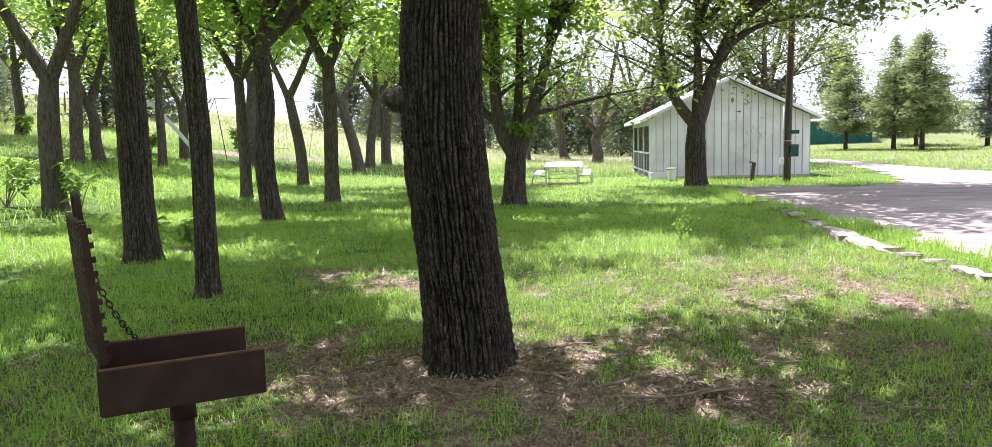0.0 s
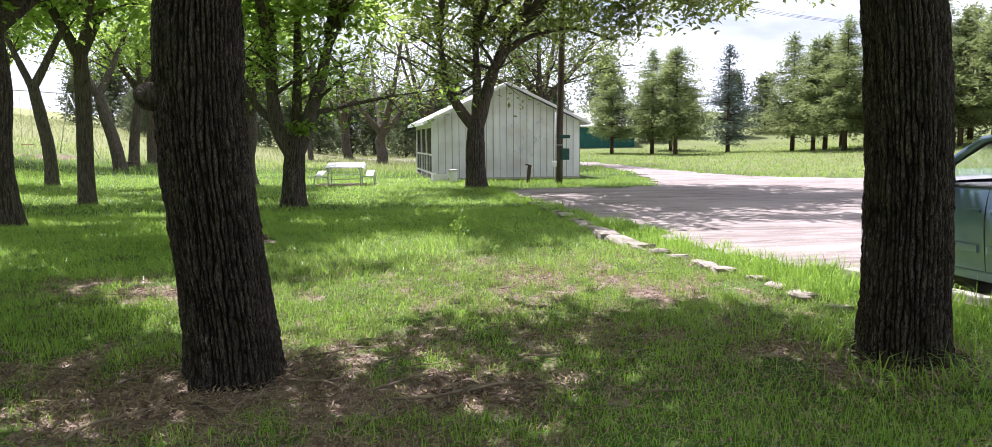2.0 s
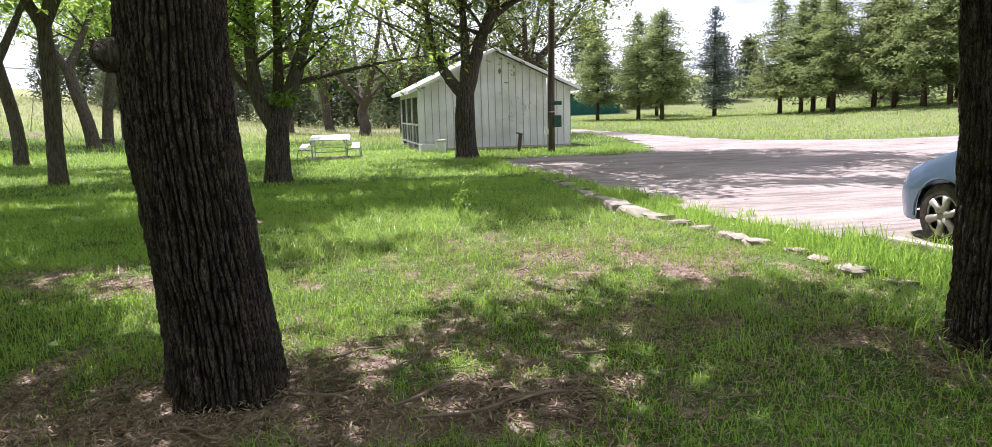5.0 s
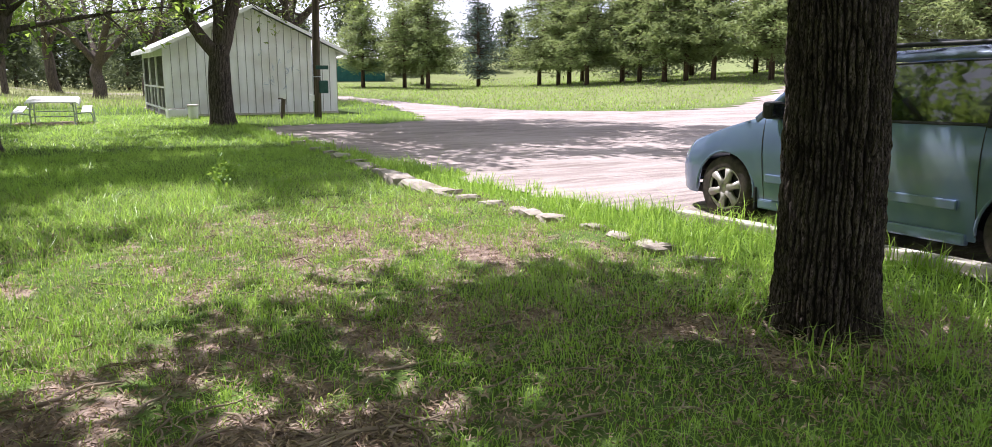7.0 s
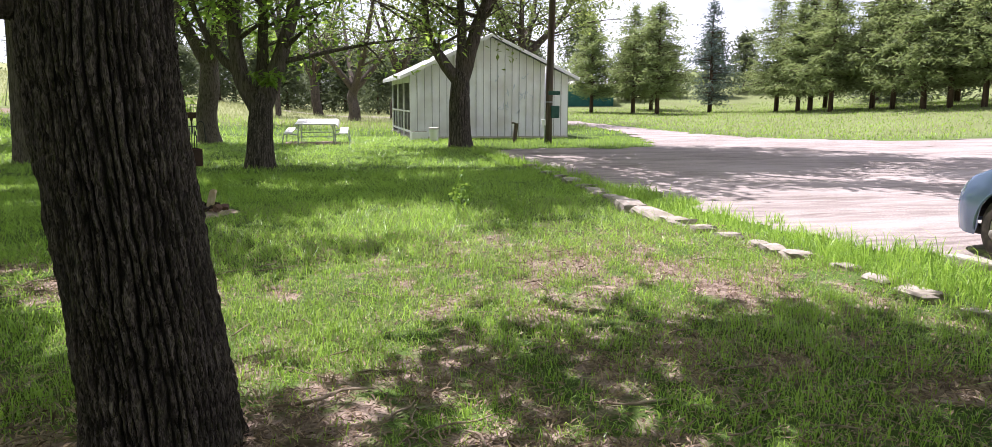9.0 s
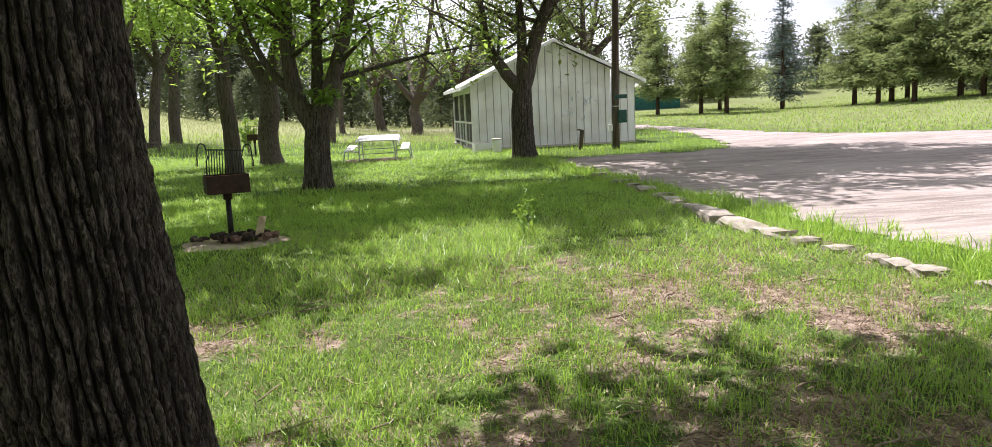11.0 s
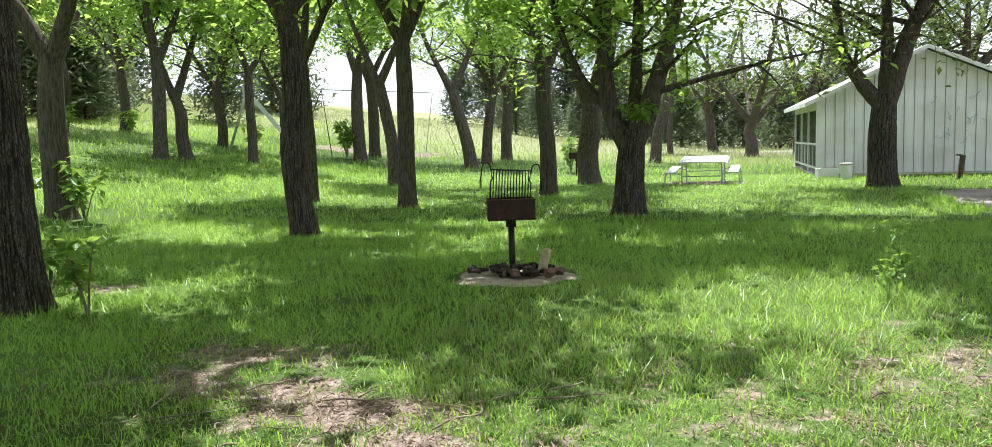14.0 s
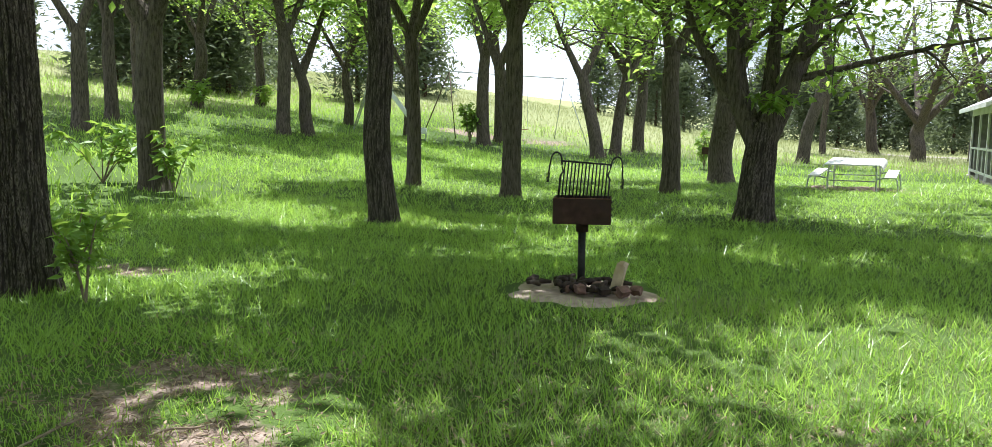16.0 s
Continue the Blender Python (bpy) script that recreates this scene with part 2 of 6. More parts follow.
def inside(poly, x, y):
    x, y = np.asarray(x, float), np.asarray(y, float)
    hit = np.zeros(x.shape, bool)
    for (x0, y0), (x1, y1) in zip(poly, poly[1:] + poly[:1]):
        if y0 != y1:
            hit ^= ((y0 > y) != (y1 > y)) & (x < (x1 - x0) * (y - y0) / (y1 - y0) + x0)
    return hit


_rs = np.random.RandomState(5)
_ph = _rs.uniform(0, 6.28, (5, 14))
_kd = _rs.uniform(0, 6.28, (5, 14))


def wav(x, y, size, k=0):
    """Smooth random field of about -1..1 with lumps of that size."""
    t = 0
    for i in range(14):
        f = 2 * np.pi / size * (0.5 + 0.11 * i)
        t = t + np.sin(f * (np.cos(_kd[k, i]) * x + np.sin(_kd[k, i]) * y) + _ph[k, i])
    return t / 4.2


# bare patches: x, y, half widths, strength; the one at y 29.9 is soil and also stands in for the table's shadow
SOIL = [(-0.6, 5.75, 1.05, 0.62, 1.0), (0.75, 5.5, 0.95, 0.38, 0.9), (3.4, 5.9, 0.4, 0.2, 0.6), (4.1, 5.1, 0.7, 0.35, 0.36), (-1.4, 9.45, 0.7, 0.25, 0.75), (0.55, 29.9, 0.9, 0.7, 1.2),
        (-0.75, 9.0, 0.5, 0.25, 0.6), (-2.6, 10.4, 0.6, 0.25, 0.5), (2.6, 9.2, 1.5, 2.0, 0.36), (3.6, 8.6, 0.8, 1.2, 0.42), (-2.4, 9.7, 0.5, 0.22, 0.75), (1.4, 6.8, 1.9, 0.7, 0.38), (-2.2, 6.5, 1.0, 0.4, 0.6),
        (-5.7, 12.6, 0.5, 0.2, 0.7), (-13.5, 43.5, 1.5, 0.9, 1.3), (-16, 40, 1.2, 0.6, 1.0), (1.4, 3.6, 0.5, 0.3, 0.5), (0.2, 4.6, 0.9, 0.35, 0.7), (-1.25, 3.3, 0.6, 0.4, 0.4), (5.2, 4.6, 0.7, 0.9, 0.5)]


def bare(x, y):
    x, y = np.asarray(x, float), np.asarray(y, float)
    s = np.zeros(x.shape)
    for cx, cy, rx, ry, k in SOIL:
        s = np.maximum(s, k * np.exp(-((x - cx) / rx) ** 2 * 0.8 - ((y - cy) / ry) ** 2 * 0.8))
    return np.clip(s + 0.22 * wav(x, y, 0.9, 1) * (s > 0.03) + 0.1 * wav(x, y, 0.35, 2) * (s > 0.03), 0, 1)


# ---- mesh helpers ----
def mesh_of(name, verts, faces, mats, smooth=False):
    me = bpy.data.meshes.new(name)
    me.from_pydata([tuple(v) for v in verts], [], [tuple(f) for f in faces])
    for m in (mats if isinstance(mats, (list, tuple)) else [mats]):
        me.materials.append(m)
    if smooth:
        me.polygons.foreach_set("use_smooth", [True] * len(me.polygons))
    me.update()
    return me


def fast_mesh(name, verts, quads, mat, smooth=False):
    """Mesh from numpy arrays; all faces have the same number of corners."""
    me = bpy.data.meshes.new(name)
    n, k = quads.shape
    me.vertices.add(len(verts))
    me.vertices.foreach_set("co", np.ascontiguousarray(verts, np.float32).ravel())
    me.loops.add(n * k)
    me.loops.foreach_set("vertex_index", np.ascontiguousarray(quads, np.int32).ravel())
    me.polygons.add(n)
    me.polygons.foreach_set("loop_start", np.arange(n, dtype=np.int32) * k)
    me.polygons.foreach_set("use_smooth", np.full(n, smooth))
    me.materials.append(mat)
    me.update(calc_edges=True)
    return me


def put(name, me, parent=None, at=None, label="", category="", group="", kind=""):
    ob = new(name, me)
    if parent:
        ob.parent = parent
    if at is not None:
        ob.matrix_basis = at
    return tagged(ob, label, category, group, kind)


def empty(name, at, label="", category="", group="", kind=""):
    ob = new(name)
    ob.empty_display_size = 0.2
    ob.matrix_basis = at
    return tagged(ob, label, category, group, kind)


def part(name, bm, material, parent, label="", smooth=False):
    me = bpy.data.meshes.new(name)
    bm.to_mesh(me)
    bm.free()
    me.materials.append(material)
    if smooth:
        me.polygons.foreach_set("use_smooth", [True] * len(me.polygons))
    return put(name, me, parent, label=label)


def bm_box(bm, c, s, rot=None, bevel=0.0):
    """A box with centre c and size s added to bm, its edges bevelled."""
    m = Matrix.Translation(c) @ (rot.to_4x4() if rot else Matrix()) @ Matrix.Diagonal((*s, 1))
    got = bmesh.ops.create_cube(bm, size=1, matrix=m)
    if bevel:
        es = list({e for v in got["verts"] for e in v.link_edges})
        bmesh.ops.bevel(bm, geom=es, offset=bevel, segments=2, affect="EDGES", profile=0.6)
    return bm


def box(c, s, rot=None, bevel=0.0):
    return bm_box(bmesh.new(), c, s, rot, bevel)


def tube_arrays(pts, rad, seg=10, cap=True):
    """Rings along a line of points."""
    pts = [Vector(p) for p in pts]
    v, f = [], []
    up = None
    for i, p in enumerate(pts):
        d = (pts[min(i + 1, len(pts) - 1)] - pts[max(i - 1, 0)]).normalized()
        if up is None:
            up = d.orthogonal().normalized()
        up = (up - d * up.dot(d)).normalized()
        side = d.cross(up)
        for k in range(seg):
            a = 2 * math.pi * k / seg
            v.append(p + (up * math.cos(a) + side * math.sin(a)) * rad[i])
    for i in range(len(pts) - 1):
        for k in range(seg):
            f.append((i * seg + k, i * seg + (k + 1) % seg, (i + 1) * seg + (k + 1) % seg, (i + 1) * seg + k))
    if cap:
        f.append(tuple(range(seg - 1, -1, -1)))
        f.append(tuple((len(pts) - 1) * seg + k for k in range(seg)))
    return v, f


def bm_tube(bm, pts, rad, seg=10):
    if not isinstance(rad, (list, tuple)):
        rad = [rad] * len(pts)
    v, f = tube_arrays(pts, rad, seg)
    bv = [bm.verts.new(p) for p in v]
    for q in f:
        try:
            bm.faces.new([bv[i] for i in q])
        except ValueError:
            pass
    return bm


def tube(pts, rad, seg=10):
    return bm_tube(bmesh.new(), pts, rad, seg)


def smooth_line(pts, n=6):
    """Points of a soft curve through the given ones."""
    p = [Vector(q) for q in pts]
    p = [p[0] * 2 - p[1]] + p + [p[-1] * 2 - p[-2]]
    out = []
    for i in range(1, len(p) - 2):
        for k in range(n):
            t = k / n
            a, b, c, d = p[i - 1], p[i], p[i + 1], p[i + 2]
            out.append(0.5 * ((2 * b) + (c - a) * t + (2 * a - 5 * b + 4 * c - d) * t * t + (3 * b - a - 3 * c + d) * t ** 3))
    out.append(p[-2])
    return out


# ---- ground ----
def lines(stops):
    out = []
    for a, b, step in stops:
        out += list(np.arange(a, b, step))
    return np.array(out + [stops[-1][1]])


def make_ground():
    gx = lines([(-900, -200, 100), (-200, -70, 10), (-70, -20, 2.5), (-20, -7, 0.5), (-7, -2.6, 0.14), (-2.6, 5.2, 0.065), (5.2, 7, 0.14), (7, 20, 0.7), (20, 70, 2.5), (70, 200, 10), (200, 900, 100)])
    gy = lines([(-900, -100, 100), (-100, -12, 8), (-12, 0, 1), (0, 2.5, 0.3), (2.5, 4.2, 0.14), (4.2, 10.2, 0.065), (10.2, 15, 0.14), (15, 40, 0.5), (40, 90, 2.5), (90, 200, 10), (200, 900, 100)])
    xx, yy = np.meshgrid(gx, gy)
    soil = bare(xx, yy) * (np.hypot(xx, yy) < 60)
    near = (np.hypot(xx, yy - 7) < 25)
    zz = land(xx, yy) + near * sstep(5.6, 4.9, xx) * (0.012 * wav(xx, yy, 1.6, 0) + 0.006 * wav(xx, yy, 0.5, 3) + 0.007 * soil * wav(xx, yy, 0.22, 4))
    v = np.stack([xx, yy, zz], -1).reshape(-1, 3)
    ny, nx = xx.shape
    i = np.arange(ny * nx).reshape(ny, nx)
    q = np.stack([i[:-1, :-1], i[:-1, 1:], i[1:, 1:], i[1:, :-1]], -1).reshape(-1, 4)
    m, b, nt = shader("lawn_soil", 0.95, 0, 0.1)
    at = nt.nodes.new("ShaderNodeAttribute")
    at.attribute_name = "soil"
    fine = noise_node(nt, 9, 6)
    grain = noise_node(nt, 60, 4)
    wide = noise_node(nt, 0.25, 4)
    earth = ramp(nt, fine.outputs[0], [(0.3, (0.085, 0.056, 0.042)), (0.68, (0.35, 0.27, 0.222))])
    earth = mix(nt, ramp(nt, grain.outputs[0], [(0.5, (0, 0, 0)), (0.62, (0.7, 0.7, 0.7))]), earth, (0.12, 0.085, 0.065))
    turf = ramp(nt, grain.outputs[0], [(0.3, (0.028, 0.05, 0.012)), (0.7, (0.08, 0.115, 0.03))])
    dry = nt.nodes.new("ShaderNodeAttribute")
    dry.attribute_name = "dry"
    turf = mix(nt, ramp(nt, wide.outputs[0], [(0.4, (0, 0, 0)), (0.65, (0.6, 0.6, 0.6))]), turf, (0.13, 0.2, 0.05))
    turf = mix(nt, dry.outputs["Fac"], turf, ramp(nt, fine.outputs[0], [(0.3, (0.16, 0.185, 0.07)), (0.7, (0.3, 0.3, 0.15))]))
    fac = nt.nodes.new("ShaderNodeMath")
    fac.operation = "ADD"
    nt.links.new(at.outputs["Fac"], fac.inputs[0])
    sub = nt.nodes.new("ShaderNodeMath")
    sub.operation = "MULTIPLY_ADD"
    nt.links.new(fine.outputs[0], sub.inputs[0])
    sub.inputs[1].default_value, sub.inputs[2].default_value = 0.7, -0.35
    nt.links.new(sub.outputs[0], fac.inputs[1])
    f = ramp(nt, fac.outputs[0], [(0.18, (0, 0, 0)), (0.42, (1, 1, 1))])
    nt.links.new(mix(nt, f, turf, earth), b.inputs["Base Color"])
    bump(nt, b, mix(nt, 0.5, fine.outputs[0], grain.outputs[0]), 0.6, 0.03)
    me = fast_mesh("ground", v, q, m, True)
    straw = np.clip(np.maximum(sstep(40, 50, yy) * sstep(15, 11, xx) * 0.85, sstep(-19, -26, xx)) + 0.5 * sstep(15, 22, xx) * sstep(26, 34, yy), 0, 1)
    a = me.attributes.new("dry", "FLOAT", "POINT")
    a.data.foreach_set("value", straw.reshape(-1).astype(np.float32))
    a = me.attributes.new("soil", "FLOAT", "POINT")
    a.data.foreach_set("value", soil.reshape(-1).astype(np.float32))
    put("ground", me, label="uneven grassy ground with bare sandy soil patches", category="ground", kind="structure")


def make_lot():
    """Gravel lot and track, a thin sheet on the ground with a ragged rim."""
    vs, qs, n0 = [], [], 0
    for x0, x1, y0, y1, st in ((4.8, 8, -2, 28, 0.08), (4.8, 8, -14, -2, 0.4), (4.8, 8, 28, 52, 0.2), (8, 20, -14, 52, 0.2), (20, 70, -14, 52, 0.8), (-4, 20, 52, 75, 0.4)):
        xx, yy = np.meshgrid(np.arange(x0, x1 + st / 2, st), np.arange(y0, y1 + st / 2, st))
        jx, jy = xx + 0.22 * wav(xx, yy, 1.3, 1), yy + 0.22 * wav(xx, yy, 1.1, 2)
        ok = inside(LOT, jx, jy)
        ny, nx = xx.shape
        i = np.arange(ny * nx).reshape(ny, nx)
        q = np.stack([i[:-1, :-1], i[:-1, 1:], i[1:, 1:], i[1:, :-1]], -1)
        keep = ok[:-1, :-1] & ok[1:, 1:] & ok[1:, :-1] & ok[:-1, 1:]
        z = land(xx, yy) + 0.022 + 0.008 * wav(xx, yy, 1.2, 4) * (st < 0.3)
        vs.append(np.stack([xx, yy, z], -1).reshape(-1, 3))
        qs.append(q[keep] + n0)
        n0 += ny * nx
    m, b, nt = shader("gravel_sheet", 0.95, 0, 0.1)
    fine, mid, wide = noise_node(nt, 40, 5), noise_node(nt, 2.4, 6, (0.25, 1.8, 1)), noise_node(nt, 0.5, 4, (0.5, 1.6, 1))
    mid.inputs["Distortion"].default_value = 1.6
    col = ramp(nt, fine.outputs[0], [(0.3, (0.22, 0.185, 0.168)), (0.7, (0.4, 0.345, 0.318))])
    # darker streaks: mud, with some of the streaky tree shade put into the colour
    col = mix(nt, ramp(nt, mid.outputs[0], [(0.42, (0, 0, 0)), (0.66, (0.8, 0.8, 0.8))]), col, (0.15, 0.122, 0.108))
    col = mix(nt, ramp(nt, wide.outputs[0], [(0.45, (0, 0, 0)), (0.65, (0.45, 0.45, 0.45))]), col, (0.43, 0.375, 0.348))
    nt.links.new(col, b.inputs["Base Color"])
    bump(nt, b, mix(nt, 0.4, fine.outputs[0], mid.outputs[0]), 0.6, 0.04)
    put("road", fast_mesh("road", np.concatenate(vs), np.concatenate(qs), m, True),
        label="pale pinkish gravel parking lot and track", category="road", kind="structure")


make_ground()
make_lot()


# ---- trees ----
def leaf_cloud(centres, each, spread, size, rs, droop=0.2, ratio=0.55):
    """Diamond leaves scattered round the centres. Returns vertices and quads."""
    c = np.repeat(np.asarray(centres, float), each, 0)
    n = len(c)
    c = c + rs.normal(0, spread, (n, 3)) * (1, 1, 0.8)
    a = rs.uniform(0, 2 * np.pi, n)
    tilt = rs.normal(-droop, 0.45, n)
    d = np.stack([np.cos(a) * np.cos(tilt), np.sin(a) * np.cos(tilt), np.sin(tilt)], -1)
    s = np.cross(d, np.stack([rs.normal(0, 0.45, n), rs.normal(0, 0.45, n), np.ones(n)], -1))
    s /= np.linalg.norm(s, axis=1)[:, None] + 1e-9
    ln = (size * rs.uniform(0.6, 1.3, n))[:, None]
    nor = np.cross(s, d)
    v = np.stack([c, c + d * ln * 0.45 + s * ln * ratio * 0.5 + nor * ln * 0.06, c + d * ln - nor * ln * 0.05, c + d * ln * 0.45 - s * ln * ratio * 0.5 + nor * ln * 0.06], 1).reshape(-1, 3)
    return v, np.arange(4 * n).reshape(-1, 4)


def rough_trunk(line, rad, seg, rings, depth, seed, flare=0.25, across=15.0):
    """A trunk with furrowed bark in its geometry and a flared foot."""
    pts = smooth_line(line, max(2, rings // max(1, len(line) - 1)))
    n = len(pts)
    v, f, high = [], [], []
    z0 = pts[0].z
    for i, p in enumerate(pts):
        t = i / (n - 1)
        r = np.interp(t, np.linspace(0, 1, len(rad)), rad)
        foot = flare * math.exp(-(p.z - z0) / 0.22)
        for k in range(seg):
            a = 2 * math.pi * k / seg
            w = noise.noise(Vector((math.cos(a) * 1.6, math.sin(a) * 1.6, p.z * 0.45 + seed))) * 0.07
            u = noise.noise(Vector((math.cos(a) * 2.2, math.sin(a) * 2.2, p.z * 1.1 + seed * 7)))
            u2 = noise.noise(Vector((math.cos(a) * 5, math.sin(a) * 5, p.z * 3.4 - seed)))
            jag = noise.noise(Vector((math.cos(a) * r * 34, math.sin(a) * r * 34, p.z * 11 - seed)))
            ph = across * 0.5 * a + 3.2 * u + 1.5 * u2 + 0.75 * jag
            cut = abs(math.sin(ph))
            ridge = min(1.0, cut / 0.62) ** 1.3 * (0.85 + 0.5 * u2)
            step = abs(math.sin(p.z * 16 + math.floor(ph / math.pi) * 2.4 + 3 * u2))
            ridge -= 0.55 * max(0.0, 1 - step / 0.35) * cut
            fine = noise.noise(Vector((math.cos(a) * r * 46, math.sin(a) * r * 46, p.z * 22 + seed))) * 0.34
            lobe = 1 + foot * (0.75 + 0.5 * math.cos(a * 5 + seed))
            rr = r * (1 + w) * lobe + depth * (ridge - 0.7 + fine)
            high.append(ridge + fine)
            v.append((p.x + math.cos(a) * rr, p.y + math.sin(a) * rr, p.z))
    for i in range(n - 1):
        for k in range(seg):
            f.append((i * seg + k, i * seg + (k + 1) % seg, (i + 1) * seg + (k + 1) % seg, (i + 1) * seg + k))
    return np.array(v), np.array(f), np.array(high, np.float32)


def sprout(line, r0, rs, subs, length, twigs, bag_v, bag_f, tips, seg=6, start=0.3):
    """Side branches and twigs along a limb; their tubes go into the bags, leaf places into tips."""
    pts = [Vector(p) for p in line]
    for i in range(subs):
        t = start + (1 - start) * (i + rs.rand()) / subs
        u = t * (len(pts) - 1)
        k = min(int(u), len(pts) - 2)
        p = pts[k].lerp(pts[k + 1], u - k)
        d = (pts[k + 1] - pts[k]).normalized()
        a = rs.uniform(0, 2 * math.pi)
        out = Vector((math.cos(a), math.sin(a), rs.uniform(-0.15, 0.55)))
        way = (d * 0.45 + out).normalized()
        ln = length * rs.uniform(0.55, 1.15) * (1.15 - 0.5 * t)
        bend = Vector((rs.normal(0, 0.2), rs.normal(0, 0.2), rs.uniform(-0.25, 0.2)))
        q = [p, p + way * ln * 0.35 + bend * 0.2 * ln, p + way * ln * 0.7 + bend * 0.5 * ln, p + way * ln + bend * ln]
        rr = max(0.012, r0 * (1 - 0.75 * t) * 0.42)
        v, f = tube_arrays(q, [rr, rr * 0.7, rr * 0.45, rr * 0.2], seg, False)
        n0 = sum(len(b) for b in bag_v)
        bag_v.append(v)
        bag_f += [tuple(n0 + j for j in g) for g in f]
        for _ in range(twigs):
            s = rs.uniform(0.3, 1.0) * 2.999
            j = min(int(s), 2)
            o = q[j].lerp(q[j + 1], s - j)
            w2 = (way * 0.5 + Vector(rs.normal(0, 0.7, 3))).normalized()
            l2 = ln * rs.uniform(0.25, 0.5)
            e = o + w2 * l2 + Vector((0, 0, -0.12 * l2))
            v, f = tube_arrays([o, o.lerp(e, 0.5) + Vector((0, 0, 0.05 * l2)), e], [rr * 0.35, rr * 0.25, rr * 0.1], 4, False)
            n0 = sum(len(b) for b in bag_v)
            bag_v.append(v)
            bag_f += [tuple(n0 + jj for jj in g) for g in f]
            tips.append(o.lerp(e, 0.6))
            tips.append(e)


def tree(x, y, r, line, limbs, seed, label, subs=8, length=2.3, twigs=4, each=24, leaf=0.2, spread=0.3, seg=20, rings=24, bark=0.012,
         leafm=None, barkm=None, flare=0.3, across=22.0, clear=0.0, share=1.0):
    """line: the trunk from the foot; limbs: (first radius, points). All points are offsets from the foot."""
    rs = np.random.RandomState(seed)
    leafm, barkm = leafm or M_LEAF, barkm or M_BARK_LAWN
    root = empty("tree", Matrix.Translation((x, y, gz(x, y) - 0.03)), label, "tree", "trees of the grove")
    top = limbs[0][0] if limbs else r * 0.5
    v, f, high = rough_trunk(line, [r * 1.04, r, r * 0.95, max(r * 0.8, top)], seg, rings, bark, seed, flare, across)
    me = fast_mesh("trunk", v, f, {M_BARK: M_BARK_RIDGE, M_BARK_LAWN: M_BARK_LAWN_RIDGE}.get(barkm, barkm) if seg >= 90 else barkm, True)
    # ridge height per vertex, by which the ridged bark paints its furrows dark
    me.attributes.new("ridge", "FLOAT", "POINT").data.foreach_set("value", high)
    put("trunk", me, root)
    bag_v, bag_f, tips = [], [], []
    for lr, pts in limbs:
        soft = smooth_line(pts, 5)
        n = len(soft)
        rad = [lr * (1 - 0.72 * i / (n - 1)) for i in range(n)]
        lv, lf = rough_trunk_limb(soft, rad, max(8, seg // 2), bark * 0.7, seed)
        put("limb", fast_mesh("limb", lv, lf, barkm, True), root)
        sprout(soft, lr, rs, subs, length, twigs, bag_v, bag_f, tips)
    if bag_v:
        put("twig_mass", mesh_of("twig_mass", [p for b in bag_v for p in b], bag_f, barkm, True), root, kind="stuff")
    if tips:
        low = [tuple(p) for p in tips if p.z <= clear and rs.rand() < share]
        high = [tuple(p) for p in tips if p.z > clear]
        # leaves above clear are enlarged to thicken the shade, being mostly out of view
        bags = [leaf_cloud(c, int(each * 1.1), spread, leaf * k, rs) for c, k in ((low, 0.93), (high, 1.4 if clear else 0.93)) if c]
        cv = np.concatenate([b[0] for b in bags])
        cf = np.arange(len(cv)).reshape(-1, 4)
        put("crown", fast_mesh("crown", cv, cf, leafm), root, label="loose bright green leaves", kind="stuff")
    return root


def rough_trunk_limb(pts, rad, seg, depth, seed):
    v, f = tube_arrays(pts, rad, seg, False)
    v = np.array([tuple(p) for p in v])
    c = np.repeat(np.array([tuple(p) for p in pts]), seg, 0)
    d = v - c
    ln = np.linalg.norm(d, axis=1, keepdims=True) + 1e-9
    k = np.array([noise.noise(Vector((p[0] * 9, p[1] * 9, p[2] * 2 + seed))) for p in v])[:, None]
    return v + d / ln * k * depth * 2.0, np.array(f)


def fork(h, splay, r, n, rs, top=7.5, turn=None):
    """Limbs that rise from height h and spread."""
    out = []
    a0 = rs.uniform(0, 6.28) if turn is None else turn
    for i in range(n):
        a = a0 + 2 * math.pi * i / n + rs.normal(0, 0.25)
        s = splay * rs.uniform(0.7, 1.25)
        dx, dy = math.cos(a) * s, math.sin(a) * s
        t = top * rs.uniform(0.85, 1.1)
        out.append((r * rs.uniform(0.62, 0.8), [(0, 0, h - 0.15), (dx * 0.28, dy * 0.28, h + (t - h) * 0.2), (dx * 0.62, dy * 0.62, h + (t - h) * 0.52), (dx, dy, t)]))
    return out


def T(x, y, r, h, splay=1.8, n=3, seed=1, lean=(0, 0), top=7.5, label="", turn=None, extra=(), **kw):
    rs = np.random.RandomState(seed + 100)
    lx, ly = lean
    s1, s2 = rs.normal(0, 0.26 * r, 2), rs.normal(0, 0.26 * r, 2)
    line = [(0, 0, 0), (lx * 0.2 + s1[0], ly * 0.2 + s1[1], h * 0.35), (lx * 0.6 + s2[0], ly * 0.6 + s2[1], h * 0.7), (lx, ly, h)]
    limbs = [(lr, [(p[0] + lx, p[1] + ly, p[2]) for p in pts]) for lr, pts in fork(h, splay, r, n, rs, top, turn)] + list(extra)
    kw.setdefault("clear", 5.0 if y < 36 else 0.0)
    return tree(x, y, r, line, limbs, seed, label or "dark furrowed trunk with a light green crown, growing in grass", **kw)


